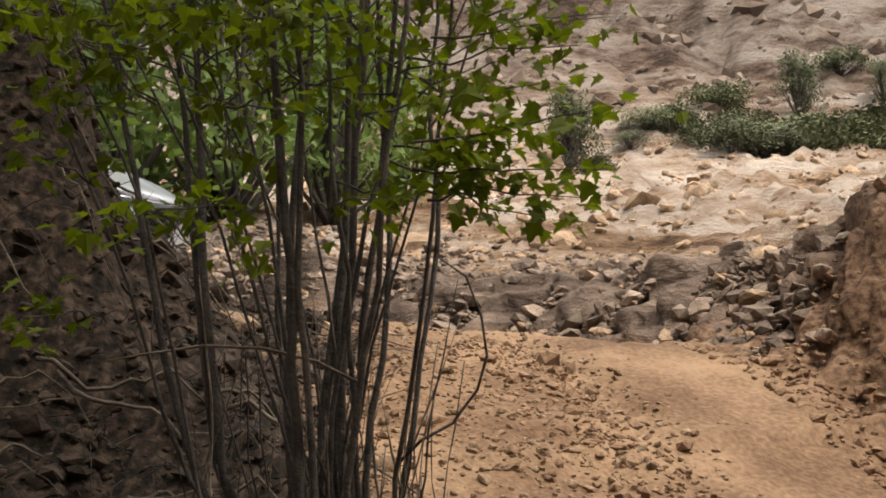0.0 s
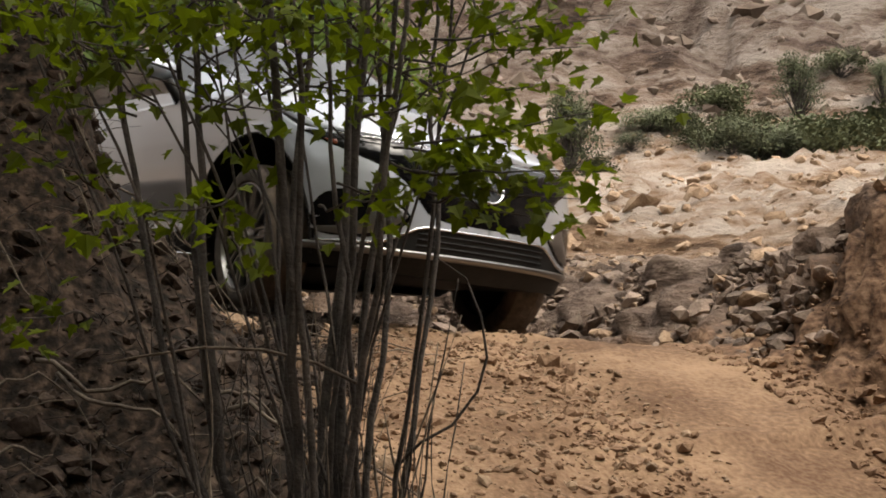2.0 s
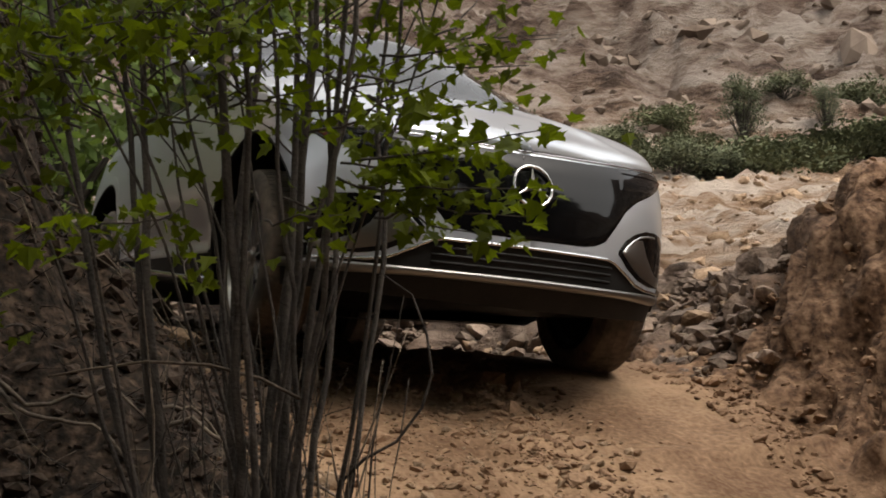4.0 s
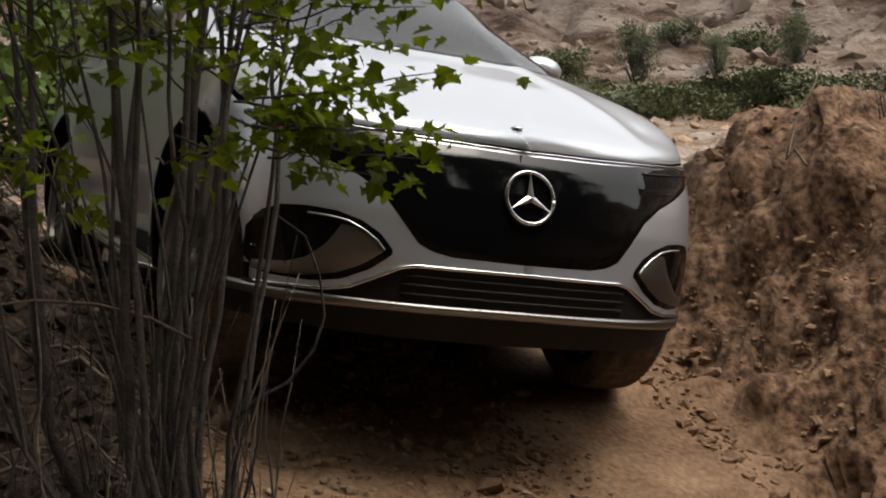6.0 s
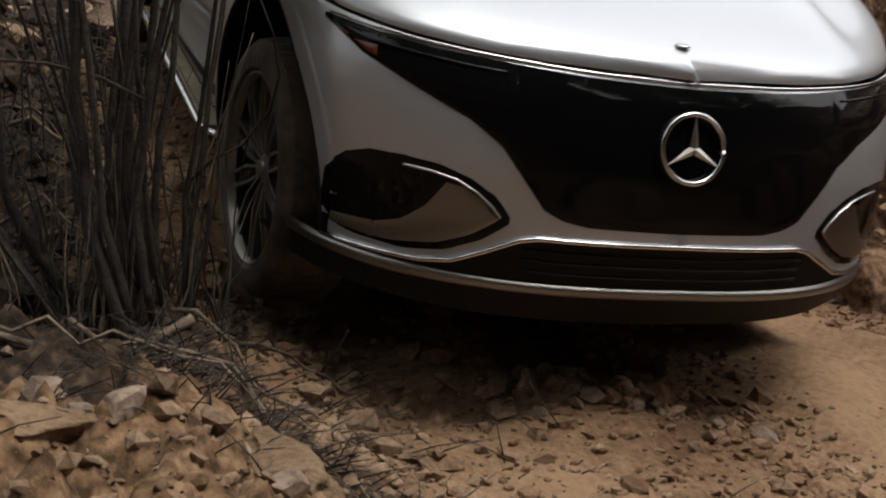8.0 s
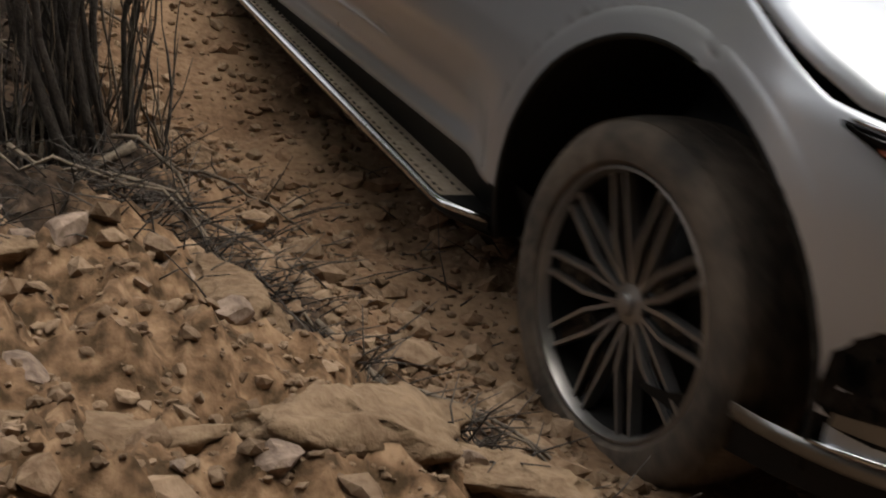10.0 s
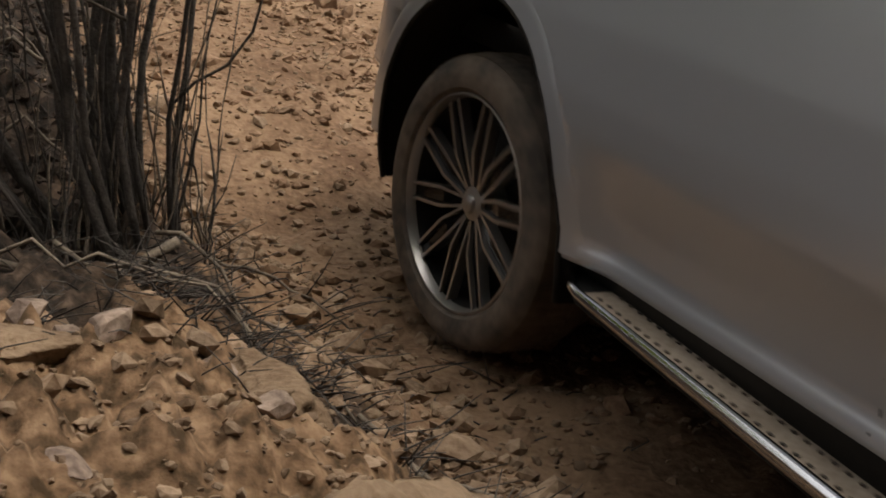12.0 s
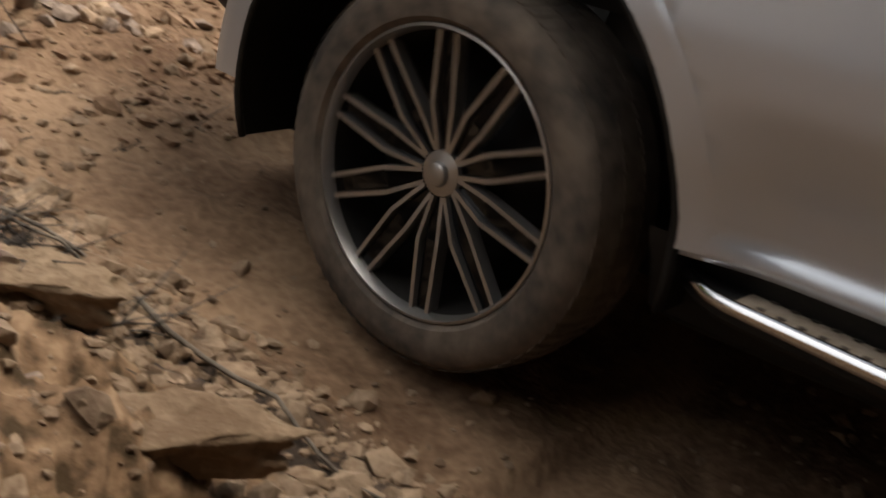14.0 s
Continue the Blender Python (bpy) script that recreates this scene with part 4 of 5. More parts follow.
# loose stones: the nearest as pieces of the ground, the rest joined
spots = []
for _ in range(260):
    sy = rng.uniform(6.0, 9.6)
    off = 1.45 + abs(rng.gauss(0, 0.75))
    spots.append((*across(sy, off), 0.018 + min(0.06, rng.expovariate(1 / 0.018))))
for _ in range(280):
    x, y = rng.uniform(-0.9, 1.0), rng.uniform(1.6, 3.4)
    d_, _, _ = road_at(np.array([x]), np.array([y]))
    if d_[0] < -1.18:
        spots.append((x, y, min(0.06, 0.012 + rng.expovariate(1 / 0.015))))
for _ in range(110):
    x, y = rng.gauss(1.06, 0.16), rng.gauss(3.74, 0.10)
    spots.append((x, y, rng.uniform(0.012, 0.05)))
for n_, (x, y, size) in enumerate(spots):
    if n_ % 3 == 0 or size > 0.04:
        ob = put_stone(x, y, size, "stone", ground)


def scatter(name, count, place, size, material, label, parent=None, sub=1, sink=0.35):
    """Many small stones joined into one mesh of kind stuff."""
    protos = []
    for k in range(5):
        b = stone_mesh(k + 40, sub=sub)
        b.verts.ensure_lookup_table()
        protos.append((np.array([v.co[:] for v in b.verts]), [[v.index for v in f.verts] for f in b.faces]))
        b.free()
    verts, faces, base = [], [], 0
    for _ in range(count):
        x, y = place()
        s_ = size()
        M = np.array(stone_pose(x, y, s_, sink))
        v, f = rng.choice(protos)
        verts.append(v @ M[:3, :3].T + M[:3, 3])
        faces += [[i + base for i in q] for q in f]
        base += len(v)
    me = bpy.data.meshes.new(name)
    me.from_pydata(np.concatenate(verts).tolist(), [], faces)
    me.materials.append(material)
    return tagged(new(name, me), label, "gravel", kind="stuff")


def ring(r0, r1, a0, a1):
    r, a = rng.uniform(r0, r1), radians(rng.uniform(a0, a1))
    return r * math.sin(a), r * math.cos(a)


scatter("rubble", 5200, lambda: across(rng.uniform(6.2, 10.5), 1.35 + abs(rng.gauss(0, 1.25))), lambda: 0.010 + min(0.12, rng.expovariate(1 / 0.022)), GREY_STONE, "loose grey-brown rubble on the bank by the crest")
scatter("pale_rubble", 700, lambda: across(rng.uniform(6.4, 10.5), 1.4 + abs(rng.gauss(0, 1.1))), lambda: 0.012 + min(0.10, rng.expovariate(1 / 0.022)), STONE, "paler broken stones among the rubble")
scatter("track_gravel", 4200, lambda: across(rng.uniform(3.3, 7.5) if rng.random() < 0.85 else rng.uniform(0.8, 3.3), rng.uniform(-1.2, 0.45)), lambda: 0.004 + rng.expovariate(1 / 0.007), STONE, "small loose gravel on the dirt track")
scatter("track_clods", 3000, lambda: across(rng.uniform(3.3, 6.6), rng.gauss(0.10, 0.12) if rng.random() < 0.5 else rng.gauss(-0.35, 0.35)), lambda: 0.006 + rng.expovariate(1 / 0.010), DIRT, "broken clods of earth along the middle of the track", sink=0.5)
scatter("bank_gravel", 3600, lambda: across(rng.uniform(1.2, 3.5), -1.2 - abs(rng.gauss(0, 0.75))), lambda: 0.004 + rng.expovariate(1 / 0.008), STONE, "crumbled stones on the near bank", sink=0.5)
scatter("bank_edge_rubble", 2600, lambda: across(rng.uniform(1.6, 5.4), rng.gauss(-1.06, 0.10)), lambda: 0.006 + rng.expovariate(1 / 0.010), STONE, "loose stones along the foot of the near bank")
scatter("cut_bank_clods", 3600, lambda: across(rng.uniform(2.4, 6.6), 1.05 + abs(rng.gauss(0, 0.6))), lambda: 0.006 + rng.expovariate(1 / 0.009), DIRT, "clods of dry earth on the cut bank", sink=0.5)
scatter("shaded_stones", 7000, lambda: (rng.uniform(-3.2, -0.35), rng.uniform(3.6, 8.5)), lambda: 0.006 + rng.expovariate(1 / 0.016), SHADE_STONE, "stones and litter on the shaded bank, coloured dark for its shade")
scatter("slope_stones", 6500, lambda: ring(11, 28, -24, 30), lambda: 0.012 + rng.expovariate(1 / 0.035), STONE, "scattered pale stones on the far slope")
scatter("cliff_rocks", 2600, lambda: ring(27, 70, -24, 32), lambda: 0.06 + rng.expovariate(1 / 0.13), CLIFF, "blocky pale rocks on the ledges of the cliff", sink=0.5)


# ---- plants ----
def leaf_shape():
    """Outline of a lobed maple leaf with its stalk end at the origin, along +y, about 1 long, folded on its midrib."""
    half = [(0, 0), (0.16, 0.05), (0.46, 0.10), (0.34, 0.27), (0.56, 0.52), (0.30, 0.52), (0.20, 0.62), (0.17, 0.78)]
    pts = [(x, y, abs(x) * 0.25) for x, y in half] + [(0, 1.0, -0.05)] + [(-x, y, abs(x) * 0.25) for x, y in half[:0:-1]]
    return np.array(pts)


LEAF_PTS = leaf_shape()
LEAF_FACES = [[0, 1, 2, 3], [0, 3, 4, 5], [0, 5, 6, 7, 8], [0, 8, 9, 10], [0, 10, 11, 12], [0, 12, 13, 14, 15]]
leaf_me = bpy.data.meshes.new("leaf")
leaf_me.from_pydata(LEAF_PTS.tolist(), [], LEAF_FACES)
leaf_me.materials.append(LEAF)


def leaf_pose(p, size, rg):
    """Leaves hang outward, the blade roughly level, tipped at random."""
    return Matrix.Translation(p) @ Euler((rg.gauss(-0.6, 0.5), rg.gauss(0, 0.5), rg.uniform(0, 6.3))).to_matrix().to_4x4() @ Matrix.Scale(size, 4)


def crown(name, spots_, rg, parent, size, label):
    """Leaves joined into one mesh."""
    vs, fs, base = [], [], 0
    for p in spots_:
        M = np.array(leaf_pose(p, size * rg.uniform(0.7, 1.25), rg))
        vs.append(LEAF_PTS @ M[:3, :3].T + M[:3, 3])
        fs += [[i + base for i in q] for q in LEAF_FACES]
        base += len(LEAF_PTS)
    me = bpy.data.meshes.new(name)
    me.from_pydata(np.concatenate(vs).tolist(), [], fs)
    me.materials.append(LEAF)
    ob = new(name, me)
    ob.parent = parent
    ob["label"] = label
    return tagged(ob, kind="stuff")


def bend(p0, p1, rg, wob=0.04, n=9, sag=0.0):
    """A slightly crooked line from p0 to p1."""
    p0, p1 = Vector(p0), Vector(p1)
    out, seed = [], rg.uniform(0, 99)
    for k in range(n):
        t = k / (n - 1)
        w = noise.noise_vector(Vector((seed, t * 3, 0))) * wob * math.sin(math.pi * min(1, t * 1.3 + 0.1)) 
        out.append(p0.lerp(p1, t) + w + Vector((0, 0, -sag * t * (1 - t) * 4)))
    return out


def sapling_clump():
    rg = random.Random(5)
    base = Vector((-0.24, 3.78, 0))
    clump = new("maple_sapling")
    BX = lambda px: (px - 784) / 2400 * 3.75
    # foot, middle and top of each stem (across), and its thickness
    stems = [(352, 235, 150, 14), (380, 318, 262, 14), (398, 335, 303, 17), (545, 520, 485, 17), (560, 600, 612, 18), (585, 588, 600, 16), (598, 628, 640, 14), (612, 655, 692, 13),
             (622, 684, 722, 11), (700, 762, 800, 8), (712, 772, 768, 10), (640, 690, 655, 12), (530, 500, 536, 15), (566, 545, 520, 12), (640, 612, 560, 9), (505, 470, 420, 9), (572, 640, 760, 9), (545, 470, 380, 8),
             (560, 430, 240, 7), (575, 420, 330, 6), (590, 500, 300, 6), (600, 690, 830, 5), (610, 720, 870, 5), (540, 400, 180, 6), (380, 280, 90, 6), (350, 200, 20, 7), (620, 560, 470, 6)]
    tips = []
    for foot, mid, top, thick in stems:
        fx = 0.55 * (foot - 575)
        dy = rg.uniform(-0.14, 0.14)
        gx = base.x + fx / 2400 * 3.75
        z0 = ground_z(gx, base.y + dy) - 0.03
        pts = []
        k0, k1, k2, k3 = (gx, z0), (BX(foot), 0.17), (BX(mid), 0.87), (BX(top), 1.58)
        zs = [z0 + (2.5 - z0) * k / 15 for k in range(16)]
        sd = rg.uniform(0, 50)
        for z in zs:
            x = lerp(z, [k0[1], k1[1], k2[1], k3[1], 2.5], [k0[0], k1[0], k2[0], k3[0], k3[0] + (k3[0] - k2[0]) * 1.2])
            pts.append(Vector((x + 0.030 * noise.noise(Vector((z * 2.6, sd, 0))) + 0.010 * noise.noise(Vector((z * 8, sd, 4))), base.y + dy + 0.02 * noise.noise(Vector((z * 2, sd, 9))) - 0.10 * max(0, z) / 2 + dy * z, z)))
        bm = bmesh.new()
        tube(bm, pts, [thick * 0.00098 * (1 - 0.6 * k / 15) * (1 + 0.18 * noise.noise(Vector((k * 0.9, sd, 2)))) for k in range(16)], 8)
        part("stem", bm, BARK, clump, "slender grey-barked stem")
        tips.append(pts)
    # thin dead shoots from the foot
    for k in range(84):
        x, y = base.x + max(-0.5, min(0.2, rg.gauss(-0.07, 0.18))), base.y + rg.gauss(0.02, 0.12)
        z0 = ground_z(x, y) - 0.02
        h = rg.uniform(0.15, 0.9)
        bm = bmesh.new()
        pts = bend((x, y, z0), (x + rg.gauss(0, 0.16) * h, y + rg.gauss(0, 0.1) * h, z0 + h), rg, 0.05)
        tube(bm, pts, [rg.uniform(0.002, 0.0065) * (1 - 0.7 * k2 / 8) for k2 in range(9)], 5)
        part("dead_shoot", bm, TWIG if k % 2 else BARK, clump)
    # side branches with leaves
    leaves = []

    def branch(p0, p1, r, count, spread=0.10, wob=0.06):
        pts = bend(p0, p1, rg, wob)
        bm = bmesh.new()
        tube(bm, pts, [r * (1 - 0.75 * k / 8) for k in range(9)], 5)
        part("branch", bm, BARK, clump)
        for _ in range(count):
            t = rg.uniform(0.25, 1.03)
            i = min(7, int(t * 8))
            p = pts[i].lerp(pts[i + 1], min(1.2, t * 8 - i))
            leaves.append(p + Vector((rg.gauss(0, spread), rg.gauss(0, spread), rg.gauss(0, spread * 0.7))))

    for pts in tips:
        for _ in range(7):
            i = rg.randint(8, 15)
            p = pts[i]
            a = rg.uniform(0, 6.3)
            L = rg.uniform(0.25, 0.6)
            branch(p, p + Vector((math.cos(a) * L, math.sin(a) * L * 0.6 - 0.1, rg.uniform(0.05, 0.4))), 0.004, 10)
    # boughs that reach over the track, and those over the bank
    H = lambda px, py, d: (Vector(((px - 784) / 2400, 1, (441 - py) / 2400)) @ Matrix.Rotation(radians(-13), 3, "X")) * d
    for (ax, ay), (bx, by), n_ in (((720, 250), (1085, 190), 34), ((730, 300), (1040, 300), 34), ((730, 330), (1030, 350), 30), ((700, 180), (950, 150), 26), ((760, 60), (1080, 30), 22), ((700, 260), (930, 250), 26), ((720, 100), (1030, 80), 18),
                                   ((760, 350), (965, 385), 9), ((690, 280), (860, 300), 22), ((640, 200), (840, 120), 22), ((600, 320), (780, 330), 14), ((560, 360), (700, 350), 12), ((420, 330), (330, 420), 10),
                                   ((300, 100), (90, 60), 20), ((240, 200), (60, 160), 16), ((200, 330), (30, 250), 14), ((220, 380), (170, 390), 14), ((240, 380), (400, 360), 12), ((230, 120), (10, 20), 18), ((150, 560), (40, 560), 12), ((330, 130), (460, 330), 8),
                                   ((480, 60), (640, 30), 24), ((330, 60), (520, 20), 24), ((150, 40), (330, 10), 24), ((500, 160), (640, 130), 12), ((360, 200), (520, 190), 10), ((410, 400), (430, 470), 10)):
        d0 = rg.uniform(3.55, 3.75)
        branch(H(ax, ay, d0), H(bx, by, d0 - rg.uniform(0.05, 0.45)), 0.0045, int(n_ * 1.5), 0.06)
    # a bowed thin shoot beside the stems
    bm = bmesh.new()
    loop = [H(px, py, 3.7) for px, py in ((705, 820), (745, 780), (800, 750), (845, 690), (862, 630), (852, 560), (825, 490), (775, 455))]
    tube(bm, loop, [0.005, 0.0048, 0.0045, 0.0042, 0.004, 0.0035, 0.003, 0.002], 6)
    part("branch", bm, BARK, clump)
    bm = bmesh.new()
    loop = [H(px, py, 3.6) for px, py in ((640, 680), (560, 640), (470, 617), (360, 612), (250, 628), (190, 640))]
    tube(bm, loop, [0.005, 0.0048, 0.0045, 0.004, 0.0035, 0.003], 6)
    part("branch", bm, TWIG, clump)
    # canopy added mostly out of view: the clump's top spreads over the bank for shade
    for _ in range(46):
        x, y = rg.uniform(-2.9, 0.1), rg.uniform(3.6, 6.6)
        p = Vector((x, y, 0.47 * y + 0.55 + rg.uniform(0, 1.3)))
        branch(p, p + Vector((rg.gauss(0, 0.5), rg.gauss(0, 0.5), rg.uniform(0.0, 0.4))), 0.008, 0)
    top = [Vector((rg.uniform(-3.2, 0.1), y, 0.47 * y + 0.45 + rg.uniform(0, 1.6))) for y in (rg.uniform(3.4, 6.9) for _ in range(2600))]
    crown("upper_crown", top, rg, clump, 0.12, "green lobed leaves")
    rg.shuffle(leaves)
    for p in leaves[:280]:
        ob = new("leaf", leaf_me)
        ob.matrix_basis = leaf_pose(p, 0.048 * rg.uniform(0.7, 1.25), rg)
        ob.parent = clump
    crown("crown", leaves[280:], rg, clump, 0.048, "green lobed leaves")
    return tagged(clump, "clump of slender maple saplings with green lobed leaves", "tree")


sapling_clump()


def fallen_branch(points, r, rg, label, sides=6):
    """A dead branch that lies along points (x, y, height over the ground)."""
    path = []
    for (a, b) in zip(points, points[1:]):
        for k in range(5):
            t = k / 5
            x, y = a[0] + (b[0] - a[0]) * t, a[1] + (b[1] - a[1]) * t
            stiff = r > 0.012
            z = ground_z(*a[:2]) * (1 - t) + ground_z(*b[:2]) * t + 0.01 if stiff else ground_z(x, y)
            wob = 0.002 if stiff else 0.006
            path.append(Vector((x + rg.gauss(0, wob), y + rg.gauss(0, wob), z + a[2] + (b[2] - a[2]) * t)))
    bm = bmesh.new()
    tube(bm, path, [r * (1 - 0.6 * k / len(path)) for k in range(len(path))], sides)
    return tagged(part("dead_branch", bm, TWIG), label, "branch", "dead branches on the near bank")


rg_ = random.Random(8)
fallen_branch([(-0.10, 3.46, 0.035), (-0.30, 3.42, 0.02), (-0.55, 3.38, 0.02), (-1.0, 3.32, 0.01)], 0.015, rg_, "thick grey dead branch lying at the foot of the saplings")
for pts, r in (([(-0.15, 3.6, 0.05), (0.1, 3.45, 0.04), (0.35, 3.25, 0.01)], 0.007), ([(-0.1, 3.7, 0.04), (0.2, 3.65, 0.02), (0.42, 3.6, 0.01)], 0.006), ([(-0.4, 3.45, 0.03), (0.1, 3.15, 0.02), (0.5, 2.75, 0.01)], 0.007),
               ([(0.3, 2.95, 0.04), (0.55, 2.7, 0.03), (0.8, 2.35, 0.01)], 0.008), ([(0.32, 2.9, 0.02), (0.6, 2.55, 0.03), (0.75, 2.4, 0.01)], 0.006), ([(-0.6, 3.4, 0.05), (-0.2, 3.3, 0.03), (0.2, 3.05, 0.02)], 0.006),
               ([(0.75, 2.3, 0.03), (0.95, 2.0, 0.02), (1.1, 1.75, 0.01)], 0.006)):
    fallen_branch(pts, r, rg_, "thin dry branch trailing down the near bank")
for _ in range(30):
    x, y, a = rg_.uniform(-2.2, -0.45), rg_.uniform(4.0, 6.4), rg_.uniform(-0.5, 0.9)
    L = rg_.uniform(0.25, 0.9)
    fallen_branch([(x, y, 0.04 + rg_.uniform(0, 0.12)), (x + L * 0.5 * math.cos(a), y + L * 0.3 * math.sin(a), 0.08 + rg_.uniform(0, 0.1)), (x + L * math.cos(a), y + L * 0.6 * math.sin(a), 0.02)], rg_.uniform(0.003, 0.010), rg_, "dry branch lying across the shaded bank")

# a litter of short twigs and dead grass stalks, too many to count
bm_l = bmesh.new()
for _ in range(2600):
    near_ = rg_.random() < 0.35
    x, y = (rg_.gauss(-0.05, 0.35), rg_.gauss(3.35, 0.35)) if near_ else (rg_.uniform(-2.8, -0.3), rg_.uniform(3.8, 6.8))
    if near_ and rg_.random() < 0.5:
        t_ = rg_.random()
        x, y = -0.2 + 0.85 * t_ + rg_.gauss(0, 0.06), 3.4 - 1.25 * t_ + rg_.gauss(0, 0.06)
    z, L, a, e = ground_z(x, y), rg_.uniform(0.04, 0.22), rg_.uniform(0, 6.3), abs(rg_.gauss(0, 0.35))
    if not near_ and rg_.random() < 0.25:
        e = rg_.uniform(0.6, 1.4)
    d_ = Vector((math.cos(a) * math.cos(e), math.sin(a) * math.cos(e), math.sin(e)))
    p0 = Vector((x, y, z + 0.004))
    tube(bm_l, [p0, p0 + d_ * L * 0.5 + Vector((rg_.gauss(0, 0.01), 0, 0.006)), p0 + d_ * L], [0.0025, 0.002, 0.001], 3)
tagged(part("twig_litter", bm_l, BARK), "litter of dry twigs and dead stalks on the bank", "twigs", kind="stuff")


def shrub(seed, height, wide, clumps, name="shrub", leaf_size=0.045, per=120, material=SHRUB):
    """A far shrub: short limbs and a crown of many small leaf blades in uneven clumps."""
    rg = random.Random(seed)
    ob = new(name)
    bm = bmesh.new()
    centres = []
    for k in range(clumps):
        a, r = rg.uniform(0, 6.3), wide * math.sqrt(rg.random()) * 0.85
        z = height * rg.uniform(0.15, 0.9)
        k_ = 1 - (z / height) ** 1.6 * 0.75
        c = Vector((math.cos(a) * r * k_, math.sin(a) * r * k_, z))
        centres.append(c)
        tube(bm, bend((0, 0, -0.05), c, rg, 0.08 * wide, 5), [0.014 * height * (1 - 0.2 * i) for i in range(5)], 4)
    part("limb", bm, BARK, ob)
    V, F, base = [], [], 0
    for c in centres:
        R = wide * rg.uniform(0.22, 0.44)
        for _ in range(per):
            d = Vector((rg.gauss(0, 1), rg.gauss(0, 1), rg.gauss(0, 0.8)))
            p = c + d.normalized() * R * rg.random() ** 0.4
            u = Vector((rg.gauss(0, 1), rg.gauss(0, 1), rg.gauss(0.5, 1))).normalized()
            v = u.orthogonal().normalized()
            s_ = leaf_size * wide * rg.uniform(0.5, 1.3)
            for q in (p - u * s_, p + v * s_ * 0.5, p + u * s_, p - v * s_ * 0.5):
                V.append(q[:])
            F.append([base, base + 1, base + 2, base + 3])
            base += 4
    me = bpy.data.meshes.new("crown")
    me.from_pydata(V, [], F)
    me.materials.append(material)
    cr = new("crown", me)
    cr.parent = ob
    tagged(cr, kind="stuff")
    return ob


def hill_place(bearing, r):
    x, y = r * math.sin(radians(bearing)), r * math.cos(radians(bearing))
    return x, y, ground_z(x, y)


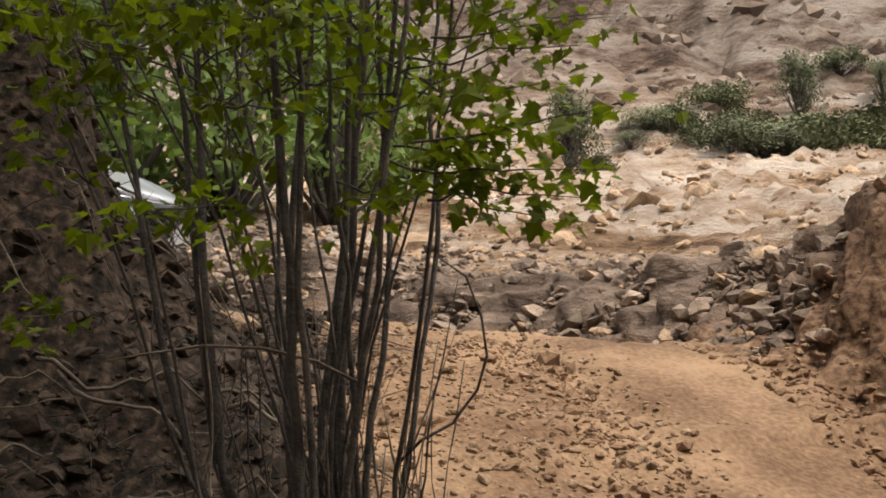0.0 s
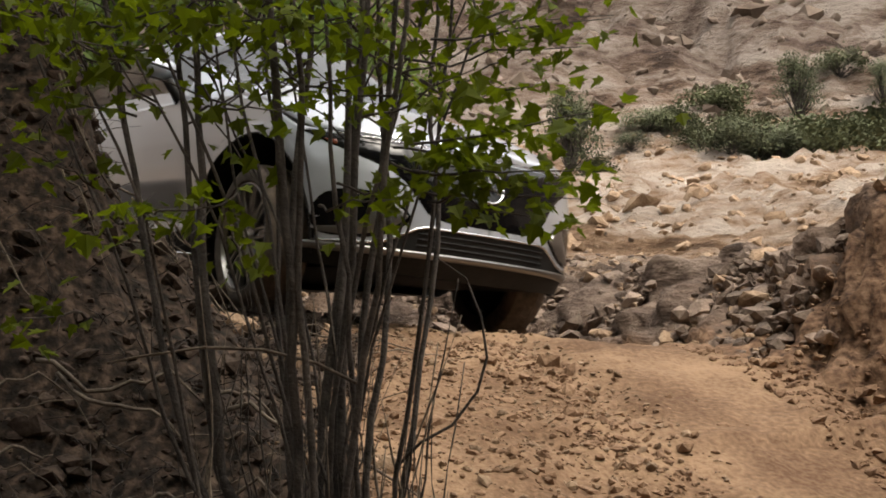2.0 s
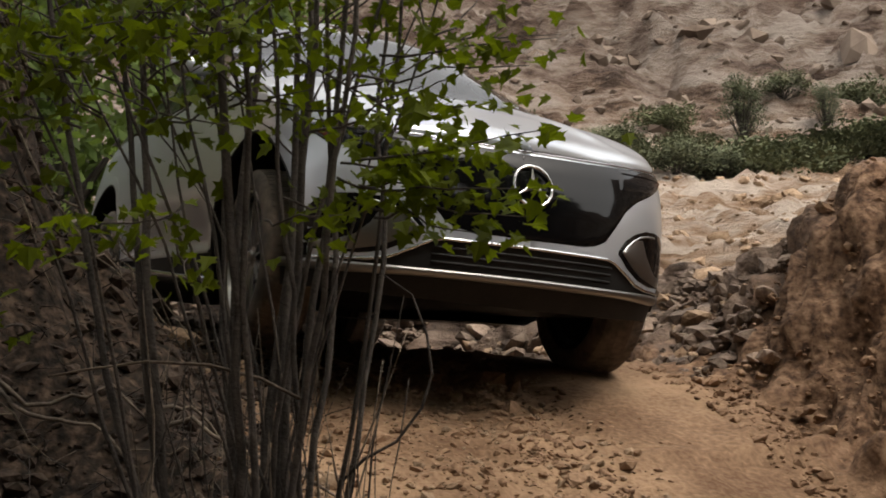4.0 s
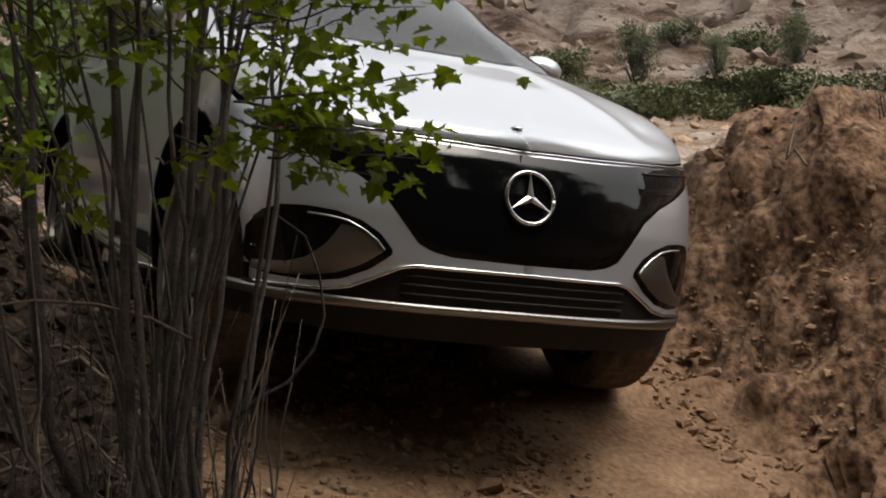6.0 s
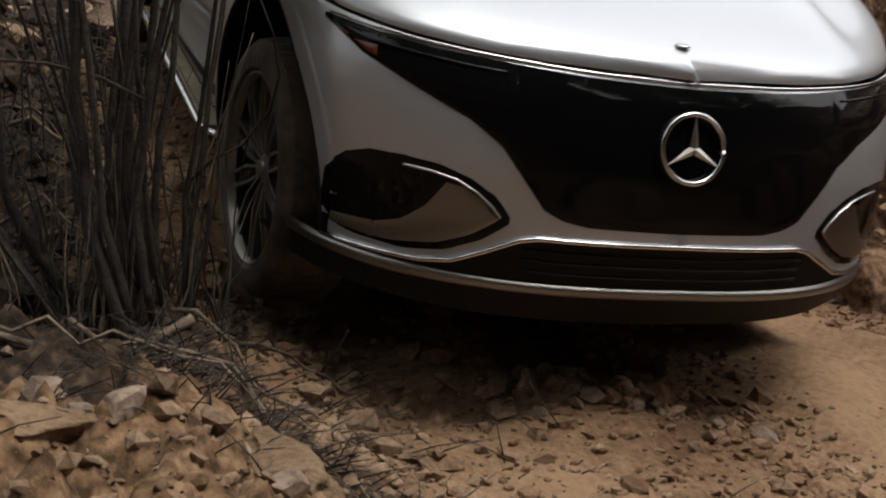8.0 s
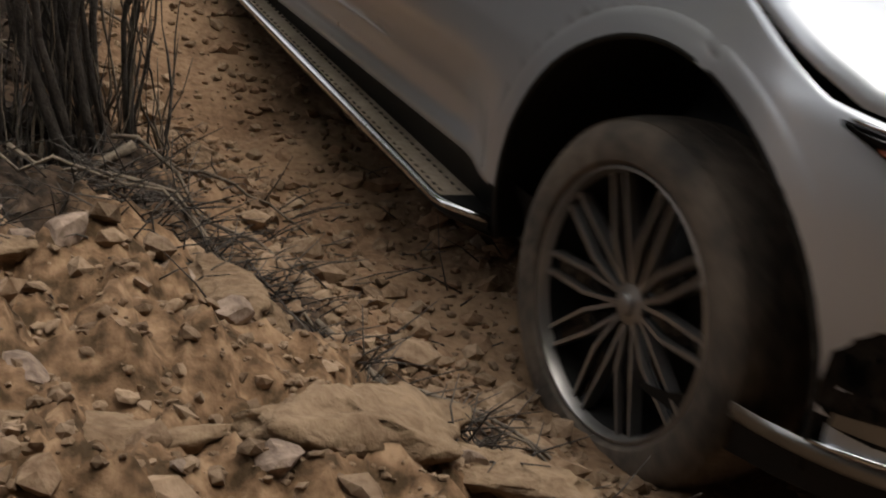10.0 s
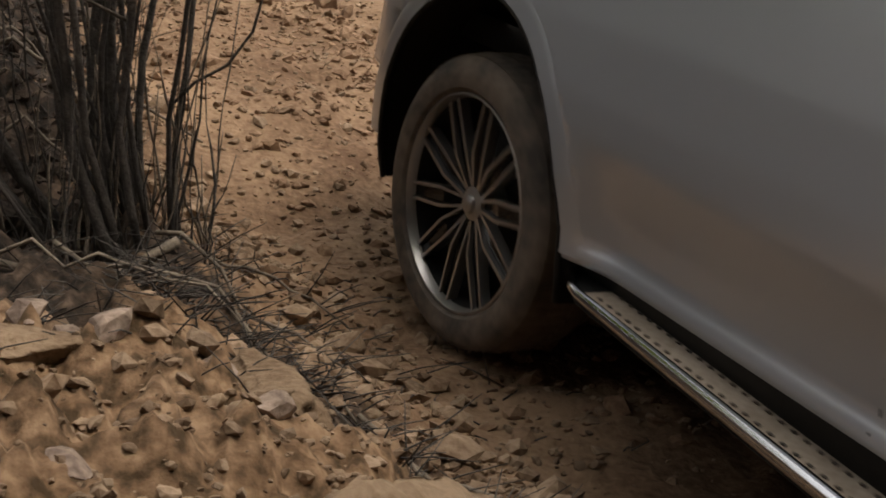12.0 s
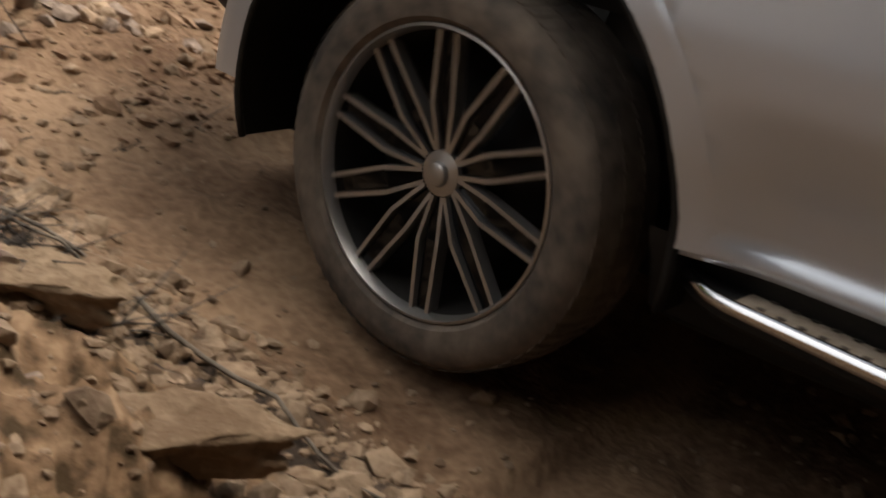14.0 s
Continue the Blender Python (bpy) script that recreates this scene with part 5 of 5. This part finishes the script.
low_a = tagged(shrub(1, 0.75, 0.8, 26), "low grey-green shrub on the dry slope", "shrub", "shrubs on the slope")
low_b = tagged(shrub(2, 0.6, 1.0, 30), "low grey-green shrub on the dry slope", "shrub", "shrubs on the slope")
cone = tagged(shrub(3, 1.4, 0.62, 44), "upright dark green juniper on the slope", "shrub", "junipers on the slope")
first = {}
for proto, bearing, r, size in ((low_a, 12.5, 27, 1.1), (low_b, 13.6, 28, 1.3), (low_b, 15.2, 29, 1.5), (low_a, 14.4, 27.5, 1.2), (low_b, 16.8, 28, 1.4), (low_a, 18.3, 28.5, 1.3), (low_b, 19.4, 30, 1.5), (low_b, 17.6, 31, 1.4),
                                (low_a, 21.2, 30, 1.4), (low_b, 22.6, 31, 1.6), (low_a, 24.0, 30, 1.4), (low_b, 20.5, 33, 1.3), (low_a, 11.2, 33, 0.8), (low_b, 9.0, 37, 0.9), (low_a, 10.3, 38, 1.0), (low_b, 13.0, 37, 0.9), (low_a, 8.2, 31, 0.7),
                                (low_b, 25.5, 29, 1.5), (low_a, 26.5, 33, 1.4), (low_b, 23.2, 27, 1.2), (cone, 15.4, 39, 1.25), (cone, 5.6, 27, 1.35), (cone, 18.9, 44, 0.9), (cone, 22.3, 46, 1.0), (low_a, 6.8, 26, 0.7), (low_b, 12.0, 44, 1.0), (low_a, 17.2, 52, 1.2), (low_b, 20.0, 55, 1.3)):
    m_ = Matrix.Translation(hill_place(bearing, lerp(r * 0.88, [22, 24, 26, 30, 34, 40, 50], [22.0, 24.0, 26.0, 26.7, 27.6, 28.8, 31.5]))) @ Matrix.Rotation(bearing * 7.0, 4, "Z")
    if proto in first:
        ob_ = copy_thing(proto, m_)
    else:
        ob_ = proto
        ob_.matrix_basis = m_
        first[proto] = True
    ob_.scale = (size * 0.95, size * 0.95, size * 0.68) if proto is not cone else (size * 0.85,) * 3
GREEN = leaf_material("thicket_leaf", (0.035, 0.06, 0.014), (0.10, 0.14, 0.04))
for n_, (bearing, r, h, w) in enumerate(((-14.5, 12.8, 3.4, 1.5), (-9.5, 13.4, 3.8, 1.5), (-5.0, 14.6, 3.2, 1.3), (-19.0, 12.5, 2.8, 1.5), (-2.0, 16.5, 2.4, 1.0))):
    t_ = tagged(shrub(20 + n_, h, w, 46, "thicket_tree", 0.055, 60, GREEN), "leafy green thicket tree beyond the crest", "tree", "thicket beyond the crest")
    t_.matrix_basis = Matrix.Translation(hill_place(bearing, r))
# the wood behind the eye, seen in the car's gloss
wood = [o for o in scene.objects if o.name.startswith("thicket_tree") and o.parent is None]
for n_, (x, y, size) in enumerate(((-2.5, -4.5, 2.0), (0.5, -5.5, 2.3), (3.2, -7.5, 2.4), (-5.5, -6.0, 2.6), (-0.8, -8.5, 2.8), (6.0, -9.0, 2.6), (9.0, -5.5, 2.6), (11.0, -9.5, 3.0), (8.5, -12.5, 3.0), (12.5, -3.5, 2.8), (3.5, -12.0, 3.0), (14.0, -7.0, 3.2))):
    c_ = copy_thing(wood[n_ % len(wood)], Matrix.Translation((x, y, ground_z(x, y))) @ Matrix.Rotation(n_ * 1.3, 4, "Z"))
    c_.scale = (size, size, size)
    tagged(c_, "tall leafy green tree on the wooded rise", "tree", "wood on the rise")
# dry shrub on the lip of the cut bank
dry = tagged(shrub(31, 0.35, 0.3, 22, "dry_shrub", 0.06, 12, TWIG), "small dry brown shrub on the lip of the cut bank", "shrub")
xx, yy = across(5.2, 2.45)
dry.matrix_basis = Matrix.Translation((xx, yy, ground_z(xx, yy)))
for pts, r in (([(2.55, 5.9, 0.02), (2.35, 5.95, 0.25), (2.62, 6.0, 0.42)], 0.010),):
    fallen_branch(pts, r, rg_, "crooked dead root sticking out of the cut bank")

motions()
